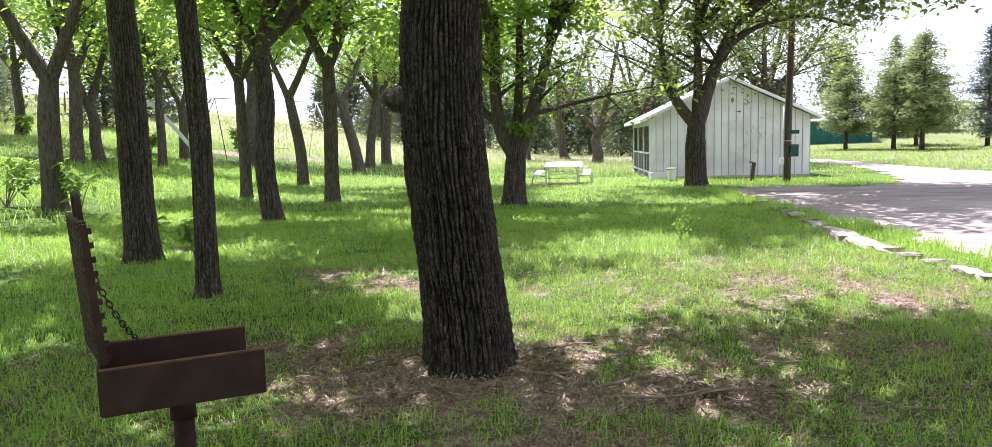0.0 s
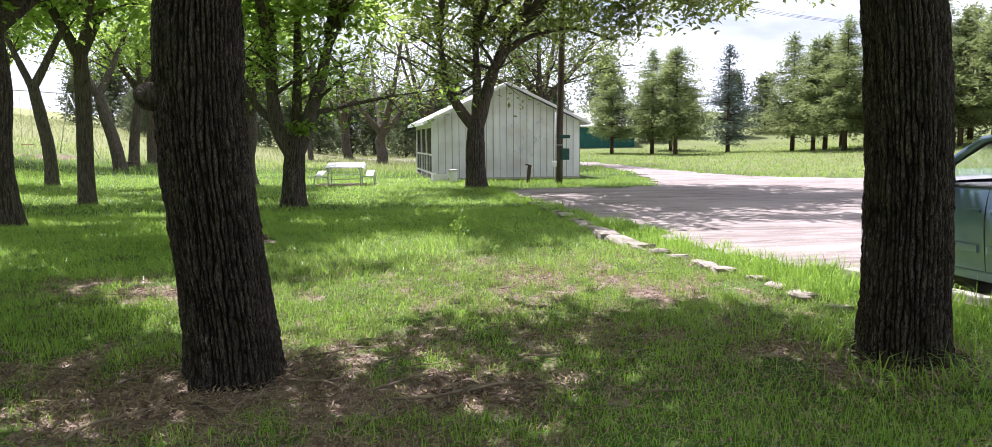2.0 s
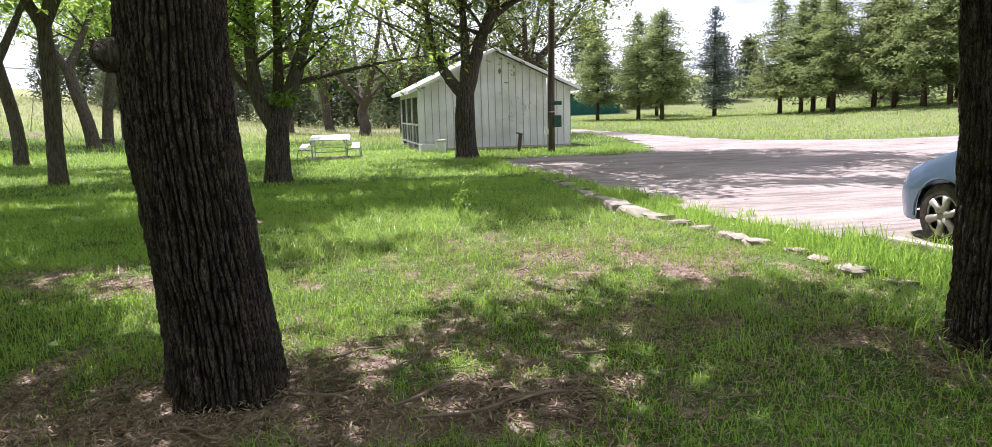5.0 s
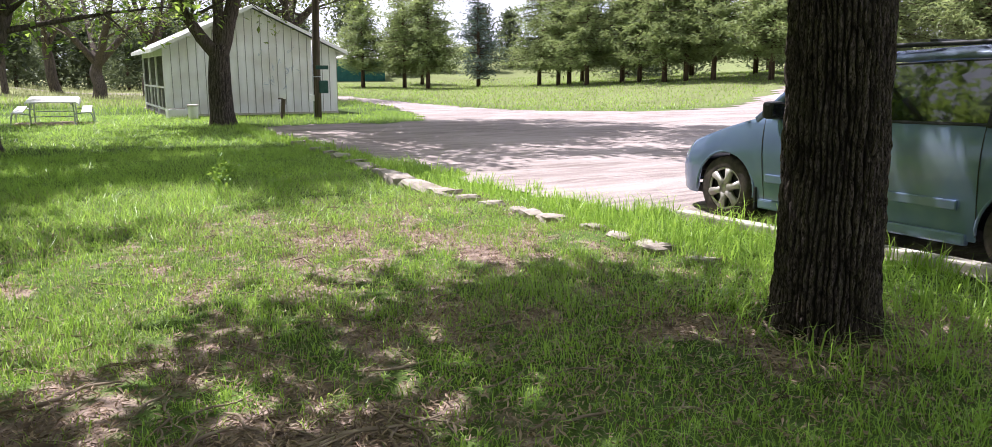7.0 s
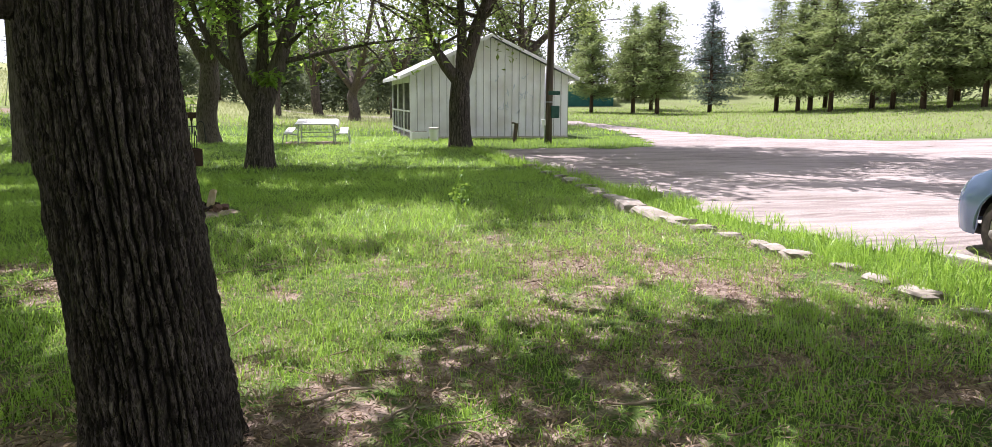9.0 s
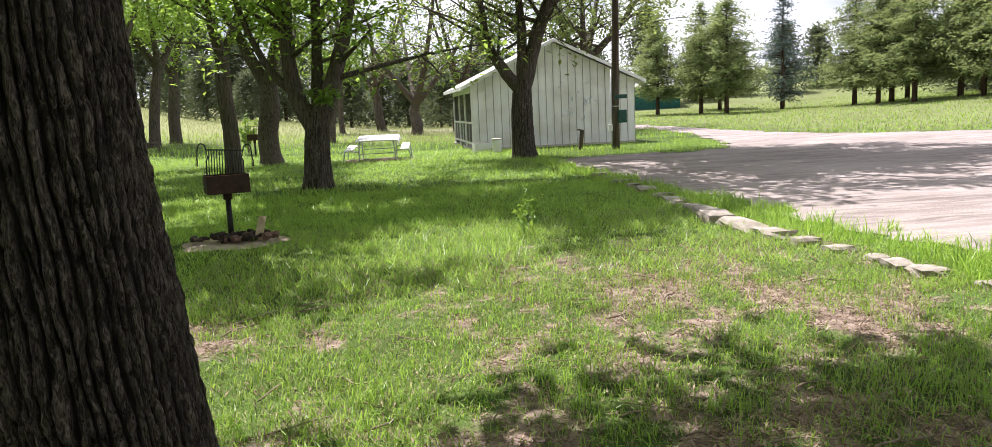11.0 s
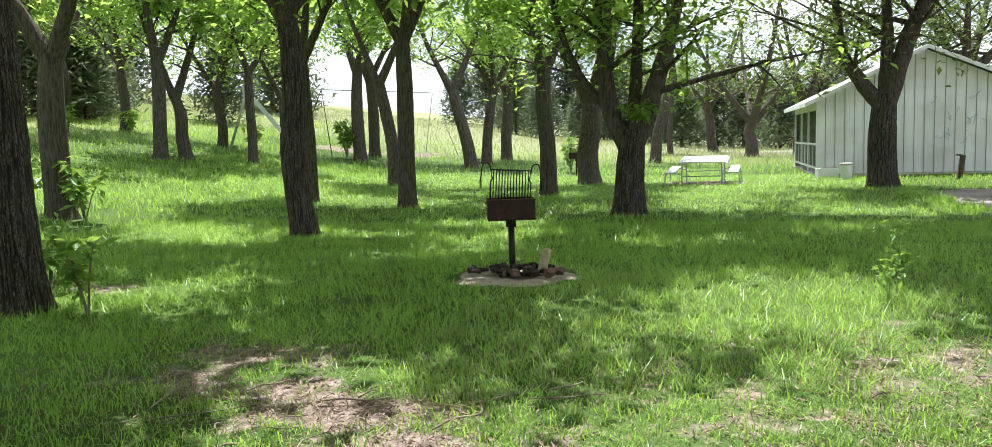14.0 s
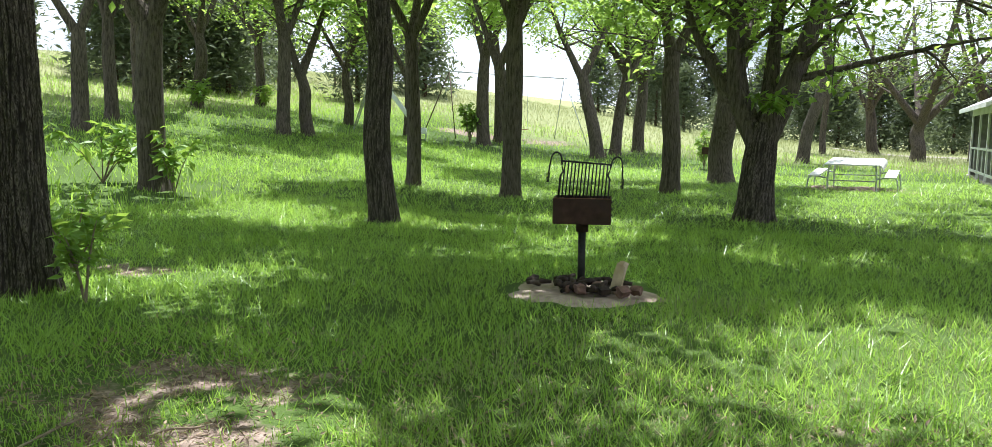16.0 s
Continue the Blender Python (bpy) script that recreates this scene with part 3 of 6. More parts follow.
# the thick trunk beside the path, close to where one walks
tree(-0.525, 6.05, 0.282, [(0, 0, -0.05), (-0.02, 0, 0.35), (-0.075, 0, 0.9), (-0.13, 0, 1.5), (-0.135, -0.01, 2.1), (-0.09, 0, 2.8), (0.02, 0.05, 3.6)],
     [(0.21, [(0.03, 0.05, 3.3), (-0.5, 0.2, 4.5), (-1.1, 0.3, 6.2), (-1.5, 0.4, 8.4)]), (0.19, [(0.03, 0.05, 3.3), (0.5, -0.1, 4.6), (1.3, -0.5, 6.0), (2.2, -1.0, 8.0)]),
      (0.15, [(0.03, 0.05, 3.4), (0.1, 0.5, 4.9), (-0.1, 0.7, 6.8), (0.3, 0.6, 9.0)]),
      # two limbs added out of view, placed to shade the ground by the path
      (0.16, [(0.03, 0.05, 3.3), (0.7, 1.0, 4.4), (1.5, 1.8, 5.4), (2.4, 2.6, 6.2)]),
      (0.15, [(0.03, 0.05, 3.3), (-1.3, 0.5, 4.8), (-2.6, 1.0, 6.4), (-3.7, 1.3, 7.6)])], 11,
     "thick deeply furrowed dark trunk standing in bare sandy soil", subs=10, length=3.0, twigs=6, each=9, leaf=0.24, seg=330, rings=150, bark=0.034, flare=0.2, across=54.0, spread=0.42, barkm=M_BARK, clear=4.2, share=0.5)
_kn = [o for o in scene.objects if o.name.startswith("tree")][-1]
_bm = bmesh.new()
bmesh.ops.create_icosphere(_bm, subdivisions=3, radius=0.085, matrix=Matrix.Translation((-0.42, -0.12, 1.86)) @ Matrix.Diagonal((1.1, 0.9, 1.05, 1)))
for _v in _bm.verts:
    _v.co += _v.normal * 0.02 * noise.noise(_v.co * 14)
part("burl", _bm, M_BARK, _kn, "dark knot on the trunk", True)
# the trunk by the van
tree(4.14, 5.5, 0.28, [(0, 0, -0.05), (0.0, 0, 0.5), (-0.02, 0, 1.3), (-0.08, 0, 2.1), (-0.13, 0.05, 2.9), (-0.05, 0.05, 3.7)],
     [(0.21, [(-0.05, 0.05, 3.5), (-0.7, 0.1, 4.6), (-1.6, 0, 6.0), (-2.4, -0.3, 7.6)]), (0.2, [(-0.05, 0.05, 3.5), (0.6, 0.3, 4.7), (1.5, 0.5, 6.2), (2.3, 0.4, 8)]),
      (0.15, [(-0.05, 0.05, 3.5), (0.1, -0.4, 5), (0, -0.9, 6.8), (0.3, -1.5, 8.6)]),
      # two limbs added above the view, to carry the shade farther up the lawn
      (0.16, [(-0.05, 0.05, 3.4), (-0.5, 1.0, 4.4), (-1.0, 1.7, 5.4), (-1.5, 2.5, 6.2)]),
      (0.14, [(-0.05, 0.05, 3.5), (0.3, 1.0, 4.7), (0.6, 1.5, 5.9), (0.7, 2.0, 7.2)])], 12,
     "thick dark furrowed trunk with tall grass round its foot", subs=10, length=3.0, twigs=6, each=7, leaf=0.21, seg=330, rings=150, bark=0.034, flare=0.16, across=52.0, spread=0.42, barkm=M_BARK, clear=4.2, share=0.5)
# the forked tree in the middle of the lawn
tree(-0.89, 20.69, 0.285, [(0, 0, 0), (0.02, 0, 0.5), (0.05, 0, 1.0), (0.1, 0, 1.65)],
     [(0.22, [(0.02, 0, 1.35), (-0.32, 0.1, 2.0), (-0.42, 0.1, 3.0), (-0.4, 0.2, 4.6), (-0.7, 0.3, 6.8)]),
      (0.22, [(0.12, 0, 1.4), (0.4, 0, 2.1), (0.7, 0, 3.0), (1.15, 0.1, 4.6), (1.9, 0, 6.6)]),
      (0.16, [(0.1, 0.1, 1.5), (0.15, 0.3, 2.6), (0.2, 0.5, 4.2), (0.1, 0.9, 6.6)]),
      (0.11, [(-0.3, 0.1, 2.0), (-0.85, 0.3, 2.6), (-1.3, 0.4, 3.6), (-1.7, 0.3, 5.2)]),
      # high limbs from here on are added, mostly unseen, to shade the mid lawn
      (0.13, [(0.95, 0.05, 4.0), (1.8, -1.2, 5.4), (3.2, -2.4, 6.6), (4.9, -3.2, 7.2)]),
      (0.12, [(-0.42, 0.1, 3.6), (-0.6, -1.4, 5.2), (-0.9, -3.0, 6.5), (-1.2, -4.8, 7.0)]),
      (0.12, [(1.1, 0.1, 4.6), (2.2, -0.4, 6.0), (3.6, -0.8, 7.0), (5.2, -1.0, 7.6)]), (0.11, [(0.95, 0.05, 4.2), (1.4, -1.6, 6.0), (2.2, -3.2, 7.0), (3.0, -4.8, 7.4)]),
      (0.11, [(1.1, 0.1, 4.6), (1.8, -0.9, 6.4), (2.8, -1.9, 7.4), (3.8, -2.4, 8.0)])], 13,
     "low forked dark trunk with leafy sprouts at the fork", seg=110, rings=40, bark=0.022, across=30.0, each=36, leaf=0.17, clear=4.6, share=0.55)
# the forked tree in front of the white building
tree(4.83, 26.93, 0.33, [(0, 0, 0), (-0.02, 0, 0.7), (-0.02, 0, 1.5), (0.02, 0, 2.35)],
     [(0.2, [(-0.05, 0, 2.05), (-0.55, 0, 2.7), (-0.98, 0, 3.5), (-1.15, 0, 4.7), (-1.45, 0.1, 6.6)]),
      (0.25, [(0.05, 0, 2.1), (0.4, 0, 3.3), (0.85, 0, 4.5), (1.6, 0.1, 5.6), (2.9, -0.2, 7.0)]),
      (0.19, [(0.02, 0, 2.2), (0.08, 0.1, 3.6), (0.05, 0.2, 5.2), (0.3, 0.3, 7.4)]),
      (0.1, [(0.9, 0, 4.5), (1.9, -0.4, 5.1), (3.2, -0.8, 5.3), (4.4, -1.2, 4.9)]),
      (0.15, [(1.2, 0, 5.2), (2.8, -1.2, 6.4), (4.6, -2.2, 6.9), (6.6, -2.6, 5.9)]),
      (0.12, [(1.2, 0, 5.2), (2.6, -3.4, 7.0), (4.8, -6.2, 8.0), (7.2, -7.6, 8.2)]), (0.12, [(1.6, 0, 5.6), (4.2, -1.2, 7.6), (6.6, -2.8, 8.0), (9.8, -3.4, 6.7)]),
      (0.14, [(1.6, 0, 5.6), (3.4, 0.4, 7.0), (5.4, 0.2, 7.3), (7.9, -0.6, 6.2)]),
      (0.12, [(0.2, 0.2, 5.2), (1.4, -2.0, 6.8), (2.4, -3.8, 7.4), (3.6, -5.0, 7.2)]),
      (0.13, [(1.6, 0, 5.6), (3.8, -2.4, 7.2), (5.8, -4.2, 7.5), (8.4, -5.4, 6.6)]),
      # far-reaching limbs added out of view, to cast shade on lot and lawn
      (0.13, [(1.6, 0, 5.6), (3.8, -3.6, 8.2), (6.6, -6.4, 9.4), (10.2, -8.6, 9.8)]), (0.13, [(1.6, 0, 5.6), (4.6, -2.2, 8.4), (8.2, -3.8, 9.6), (12.2, -4.6, 9.8)]),
      (0.12, [(1.2, 0, 5.2), (2.2, -4.2, 7.8), (3.4, -7.6, 9.2), (5.2, -10.6, 9.6)]),
      (0.12, [(-1.2, 0, 5.2), (-1.3, -2.6, 6.8), (-1.5, -5.2, 8.0), (-1.7, -7.6, 8.6)]), (0.12, [(0.05, 0.2, 5.2), (0.4, -3.0, 7.2), (0.6, -5.6, 8.2), (0.6, -8.2, 8.6)])], 14,
     "forked dark trunk with drooping leafy limbs before a white building", seg=100, rings=36, bark=0.022, across=28.0, subs=13, length=2.9, each=24, leaf=0.17, clear=5.2, share=0.6, leafm=M_LEAF_OLIVE)
G = np.random.RandomState(77)
# its two reaching limbs are added overhead, so that shade falls round the grill
tree(-5.78, 11.45, 0.212, [(0, 0, 0), (-0.02, 0, 0.8), (-0.03, 0, 1.8), (-0.05, 0, 3.0), (-0.1, 0, 4.2)], fork(4.1, 1.8, 0.22, 4, G, 8.5) + [(0.14, [(-0.1, 0, 4.0), (1.6, 0.8, 5.4), (3.2, 1.6, 6.4), (4.8, 2.2, 7.0)]), (0.13, [(-0.1, 0, 4.1), (1.4, 2.0, 5.6), (2.6, 3.4, 6.6), (3.6, 4.8, 7.2)])], 15, "straight thick furrowed trunk with a sapling beside it",
     seg=200, rings=90, bark=0.02, flare=0.35, across=32, each=16, leaf=0.18, clear=4.0)
tree(-3.71, 8.93, 0.115, [(0, 0, 0), (0.02, 0, 0.8), (0.03, 0, 1.8), (-0.02, 0, 2.8), (-0.05, 0, 3.6)], fork(3.5, 1.4, 0.12, 3, G, 6.6), 16, "slim straight furrowed trunk in thin grass",
     seg=90, rings=60, bark=0.011, across=18.0, subs=6, length=1.6, clear=4.0)
# the extra limbs are added high up, as further shade for the grill
T(-6.02, 17.42, 0.205, 3.7, 1.7, 3, 17, (-0.1, 0), 8, "straight dark trunk that forks high up", extra=[(0.13, [(-0.1, 0, 3.7), (1.6, -1.0, 5.4), (2.8, -2.2, 6.5), (3.9, -3.4, 7.0)]), (0.12, [(-0.1, 0, 3.7), (1.8, 0.4, 5.6), (3.4, 0.2, 6.8), (4.4, -0.4, 7.4)])], seg=90, rings=36, bark=0.02, across=26.0, turn=3.3, each=22, leaf=0.18, clear=4.2)
T(-6.13, 22.47, 0.2, 3.9, 1.6, 3, 18, (0.05, 0), 8, seg=28, rings=30, each=19)
T(-8.72, 22.75, 0.165, 3.5, 1.9, 3, 19, (-0.05, 0), 7.5, seg=24, rings=28, each=19)
T(-8.91, 28.61, 0.2, 3.3, 1.7, 2, 20, (-0.4, 0), 8, "curved dark trunk that forks into a V", turn=0.1, seg=24, rings=28, each=19)
T(-10.93, 17.34, 0.235, 3.0, 1.9, 2, 21, (0.1, 0), 8, "forked dark trunk with leafy shoots round its foot", turn=0.15, seg=32, rings=36, bark=0.013, each=19)
T(-3.45, 25.8, 0.215, 3.3, 1.8, 3, 22, (-0.05, 0), 8, "straight dark trunk with a limb bending away", turn=0.4, seg=28, rings=30, each=19)
T(-2.95, 30.02, 0.33, 2.6, 2.0, 3, 23, (0.1, 0), 8, "stout dark trunk with spreading limbs", turn=2.9, seg=28, rings=28, each=19)
T(3.29, 55.8, 0.36, 2.2, 4.2, 4, 24, (0.05, 0), 9, "broad spreading tree with thin pale leaves", turn=0.3, leafm=M_LEAF_PALE, subs=9, length=3.0, leaf=0.22, each=9, spread=0.4)
T(-9.1, 37.76, 0.27, 3.4, 1.8, 2, 25, (-0.75, 0), 8, "dark curved trunk leaning to one side", turn=0.5, each=19)
T(-9.24, 40.64, 0.24, 3.6, 1.9, 3, 26, (0.5, 0), 8, each=19)
T(-9.0, 43.62, 0.27, 3.4, 1.9, 3, 27, (0.15, 0), 8, each=19)
T(-1.77, 44.28, 0.26, 4.2, 2.0, 2, 28, (0.9, 0), 9.5, "tall leaning pale grey trunk", leafm=M_LEAF_PALE, each=9)
T(-1.51, 56.01, 0.17, 3.4, 1.5, 3, 29, (0.1, 0), 6.0, "young slim tree with yellow-green leaves", leafm=M_LEAF_YOUNG, each=18, subs=8, length=1.9)
T(-13.85, 36.89, 0.26, 3.8, 1.8, 3, 30, (0.05, 0), 8, "dark trunk with a leafy shrub at its foot", each=15, subs=7)
T(-14.14, 39.11, 0.25, 3.6, 1.8, 3, 31, (-0.1, 0), 8, each=15, subs=7)
T(-17.11, 28.17, 0.22, 3.3, 1.9, 3, 32, (0.1, 0), 8, seg=24, each=15, subs=7)
T(-16.86, 29.18, 0.21, 2.2, 1.7, 2, 33, (-0.3, 0), 7.5, "slim forked trunk on the grassy bank", each=15, subs=7)
T(-16.38, 35.02, 0.2, 2.4, 1.7, 2, 34, (0, 0), 7, each=15, subs=7)
T(-17.9, 21.19, 0.2, 2.6, 1.9, 2, 35, (0.1, 0), 8, "dark trunk forking into a V on the bank", turn=0.6, each=15, subs=7)
T(-19.17, 23.19, 0.18, 3.0, 1.6, 3, 36, (0, 0), 7, each=15, subs=7)
T(-22.25, 29.39, 0.22, 2.8, 2.0, 3, 37, (0.2, 0), 7.5, each=15, subs=7)
T(-23.21, 33.88, 0.2, 3.0, 1.8, 3, 38, (0, 0), 7, each=15, subs=7)
T(-18.7, 34.08, 0.19, 2.4, 1.7, 3, 39, (-0.1, 0), 6.5, each=15, subs=7)
T(-23.1, 27.5, 0.2, 2.9, 1.8, 3, 40, (0, 0), 7, each=15, subs=7)
T(-15.18, 30.63, 0.16, 3.4, 1.6, 3, 41, (0.05, 0), 7, each=15, subs=7)
T(-19.93, 24.87, 0.2, 2.9, 1.8, 3, 42, (0.1, 0), 7, each=15, subs=7)
# behind and beside the building
T(12.2, 45.5, 0.36, 3.8, 4.4, 5, 43, (-0.3, 0), 8.2, "large tree behind the building with hanging foliage", leafm=M_LEAF_PALE, subs=10, length=3.4, leaf=0.24, each=16, spread=0.5, barkm=M_BARK2)
T(1.2, 66.0, 0.35, 3.2, 3.0, 4, 44, (-0.4, 0), 8.5, "bare-limbed tree at the far edge of the meadow", leafm=M_LEAF_PALE, subs=7, each=7, length=2.8, barkm=M_BARK2)
T(6.5, 60.0, 0.35, 3.2, 3.0, 4, 45, (0.4, 0), 8.5, "bare-limbed tree beyond the white building", leafm=M_LEAF_PALE, subs=7, each=7, length=2.8, barkm=M_BARK2)
# unseen trees added behind the start of the walk, to block the sky and shade the lawn
T(-3.6, 0.4, 0.27, 4.0, 2.2, 3, 46, (0, 0), 8.5, length=2.8, leaf=0.33, each=18)
T(2.6, -2.6, 0.3, 4.0, 2.4, 3, 47, (0, 0), 8.5, length=2.8, leaf=0.33, each=18)
T(-8.2, 5.4, 0.25, 3.8, 2.0, 3, 48, (0, 0), 8)
for _i, (_x, _y) in enumerate(((-2.2, -5.5), (6.2, -6.5), (-9, -2.5), (0.8, -10.5), (-6.5, -9), (11, -5), (-13, 3), (-14.5, 9.5), (5.5, -13), (-12, -8))):
    T(_x, _y, 0.27, 3.8, 2.6, 3, 300 + _i, (0, 0), 8.5, length=3.0, seg=12, rings=10, leaf=0.26, each=24)


def conifer(name, h, rbase, bare_h, seed, mat, label, tiers=26, droop=0.12, clump=0.34, dens=1.0, barkm=None):
    """A conifer: tapered trunk, tiers of boughs, sprays of needles with gaps."""
    rs = np.random.RandomState(seed)
    root = empty(name, Matrix(), label, "tree", "conifers beyond the lot")
    v, f = tube_arrays([(0, 0, -0.1), (0.03, 0, h * 0.3), (-0.03, 0.02, h * 0.7), (0, 0, h)], [0.19, 0.15, 0.08, 0.015], 10)
    put("trunk", mesh_of("trunk", v, f, barkm or M_PINEBARK, True), root)
    bag_v, bag_f, tips = [], [], []
    n0 = 0
    for i in range(tiers):
        t = i / (tiers - 1)
        z = bare_h + (h - bare_h) * t ** 0.95
        reach = rbase * (1 - t) ** 0.62 * (0.78 + 0.22 * math.sin(i * 2.4)) + 0.1
        if t < 0.12:
            reach *= 0.55 + 3.5 * t
        for k in range(int(5 + 4 * (1 - t))):
            a = rs.uniform(0, 6.283)
            ln = reach * rs.uniform(0.6, 1.18)
            zz = z + rs.normal(0, 0.15)
            d = Vector((math.cos(a), math.sin(a), 0))
            e = Vector((0, 0, zz)) + d * ln + Vector((0, 0, -droop * ln + 0.12 * t * ln))
            o = Vector((0, 0, zz + 0.05))
            vv, ff = tube_arrays([o, o.lerp(e, 0.5) + Vector((0, 0, 0.06 * ln)), e], [0.035, 0.022, 0.006], 4, False)
            bag_v += vv
            bag_f += [tuple(n0 + j for j in g) for g in ff]
            n0 += len(vv)
            for s in np.linspace(0.28, 1.0, max(3, int(ln * 4 * dens))):
                tips.append(tuple(o.lerp(e, s) + Vector((rs.normal(0, 0.06 * ln), rs.normal(0, 0.06 * ln), rs.normal(0, 0.06)))))
    put("bough_mass", mesh_of("bough_mass", bag_v, bag_f, barkm or M_PINEBARK, True), root, kind="stuff")
    cv, cf = leaf_cloud(tips, 7, 0.16, clump, rs, 0.0, 0.26)
    put("needles", fast_mesh("needles", cv, cf, mat), root, kind="stuff")
    return root


def juniper(h, r, seed, mat, label):
    """A bushy evergreen clothed to the ground."""
    rs = np.random.RandomState(seed)
    root = empty("juniper_tree", Matrix(), label, "tree", "evergreens along the meadow")
    v, f = tube_arrays([(0, 0, -0.2), (0.05, 0, h * 0.5), (0, 0, h * 0.95)], [0.16, 0.1, 0.02], 8)
    put("trunk", mesh_of("trunk", v, f, M_PINEBARK, True), root)
    pts = []
    for _ in range(360):
        t = rs.rand() ** 0.8
        a = rs.uniform(0, 6.283)
        w = r * (1 - t) ** 0.55 * (0.8 + 0.3 * math.sin(a * 3 + seed) + 0.2 * math.sin(a * 5 + t * 9)) * rs.uniform(0.45, 1.05)
        pts.append((math.cos(a) * w, math.sin(a) * w, 0.25 + t * (h - 0.3)))
    cv, cf = leaf_cloud(pts, 10, 0.36, 0.44, rs, -0.25, 0.34)
    put("foliage", fast_mesh("foliage", cv, cf, mat), root, kind="stuff")
    return root


def at_ground(x, y, turn=0.0, s=1.0):
    return Matrix.Translation((x, y, gz(x, y) - 0.02)) @ Matrix.Rotation(turn, 4, "Z") @ Matrix.Scale(s, 4)


def place_all(kinds, spots, seed):
    rs = np.random.RandomState(seed)
    used = [False] * len(kinds)
    for i, (x, y, s) in enumerate(spots):
        k = i % len(kinds)
        m = at_ground(x, y, rs.uniform(0, 6.28), s)
        if not used[k]:
            kinds[k].matrix_basis, used[k] = m, True
        else:
            c = copy_thing(kinds[k], m)
            c.matrix_basis = m


PINES = [conifer("pine_tree", 8.6, 3.7, 1.5, 51, M_NEEDLE, "dark green pine with a bare lower trunk", tiers=30, clump=0.34),
         conifer("pine_tree", 8.3, 3.9, 1.7, 52, M_NEEDLE, "dark green pine with a bare lower trunk", tiers=29, clump=0.36, droop=0.02),
         conifer("pine_tree", 9.0, 3.6, 1.4, 53, M_NEEDLE, "dark green pine with a bare lower trunk", tiers=31, clump=0.33)]
place_all(PINES, [(27.1, 65.0, 1.0), (28.1, 62.4, 1.04), (36.1, 57.9, 0.98), (36.3, 55.4, 0.95), (37.0, 54.9, 1.02), (36.4, 51.7, 1.0), (38.5, 50.1, 1.0), (38.5, 48.1, 0.95),
                  (38.5, 45.4, 1.04), (39.3, 44.1, 0.96), (39.9, 42.1, 1.0), (44.7, 42.8, 1.05), (45.4, 42.0, 1.0), (40.4, 37.6, 1.0), (40.9, 34.4, 1.05), (41.5, 30.5, 1.0),
                  (43, 26, 1.06), (44, 22, 1.0), (46, 35.5, 1.08), (44.5, 49, 1.1), (43.5, 54, 1.05), (42, 60, 1.05), (24.5, 68, 0.95), (31.5, 71, 1.0)], 4)
SPR = [conifer("spruce_tree", 8.9, 3.0, 0.9, 55, M_SPRUCE, "blue-grey spruce with level tiers of boughs", tiers=22, droop=0.02, clump=0.32)]
place_all(SPR, [(33.7, 64.0, 1.0)], 6)
JUN = [juniper(5.6, 2.3, 61, M_JUNIPER, "dense dark evergreen clothed to the ground"), juniper(4.6, 2.7, 62, M_JUNIPER, "broad dark evergreen bush"),
       juniper(6.6, 2.5, 63, M_JUNIPER, "tall dark evergreen clothed to the ground")]
_r = np.random.RandomState(9)
HEDGE = [(-22 + 2.9 * i + _r.uniform(-0.8, 0.8), 80 + 6 * math.sin(i * 1.7) + 0.12 * i * i * 0.2, _r.uniform(0.85, 1.2)) for i in range(12)]
HEDGE += [(-24 + 3.4 * i, 92 + _r.uniform(-3, 3), _r.uniform(1.1, 1.5)) for i in range(14)]
HEDGE += [(58 + 4 * math.sin(i) + _r.uniform(-2, 2), 8 + 5.2 * i, _r.uniform(1.1, 1.5)) for i in range(14)]
HEDGE += [(24 + 5.0 * i, 84 + _r.uniform(-3, 3), _r.uniform(1.0, 1.4)) for i in range(10)]
HEDGE += [(-30, 40, 1.0), (-33, 43.5, 1.1), (-27.5, 36.5, 0.9), (-36, 38, 1.2), (-25.2, 44.0, 0.9), (-28.5, 57, 1.2), (-31.5, 60, 1.3), (-34, 36.5, 1.2), (-28.5, 34.5, 1.0), (-37, 44, 1.3), (-31, 33, 1.0), (-38, 52, 1.2), (-36, 25, 1.1), (-41, 34, 1.2)]
place_all(JUN, HEDGE, 8)


# ---- leafy shoots, shrubs and weeds ----
def shoots(name, x, y, n, h, rad, leaf, seed, label, category="shrub", mat=None, group="", base_z=None):
    """Thin stems with broad pointed leaves."""
    rs = np.random.RandomState(seed)
    root = empty(name, Matrix.Translation((x, y, gz(x, y) if base_z is None else base_z)), label, category, group)
    bv, bf, tips = [], [], []
    for i in range(n):
        a = rs.uniform(0, 6.283)
        d = Vector((math.cos(a), math.sin(a), 0)) * rad * rs.uniform(0.3, 1.0)
        z = h * rs.uniform(0.55, 1.0)
        q = [Vector((0, 0, 0)), d * 0.35 + Vector((0, 0, z * 0.5)), d * 0.75 + Vector((0, 0, z * 0.85)), d + Vector((0, 0, z))]
        v, f = tube_arrays(q, [w * (0.35 if category == "weed" else 1) for w in (0.014, 0.01, 0.007, 0.003)], 5, False)
        n0 = len(bv)
        bv += v
        bf += [tuple(n0 + j for j in g) for g in f]
        soft = smooth_line(q, 4)
        tips += [tuple(p) for p in soft[4:]]
    put("stem", mesh_of("stem", bv, bf, M_LEAF_YOUNG if category == "weed" else M_STICK, True), root, kind="stuff")
    cv, cf = leaf_cloud(tips, 3, 0.05, leaf, rs, 0.25, 0.42)
    put("leaves", fast_mesh("leaves", cv, cf, mat or M_LEAF_YOUNG), root, kind="stuff")
    return root


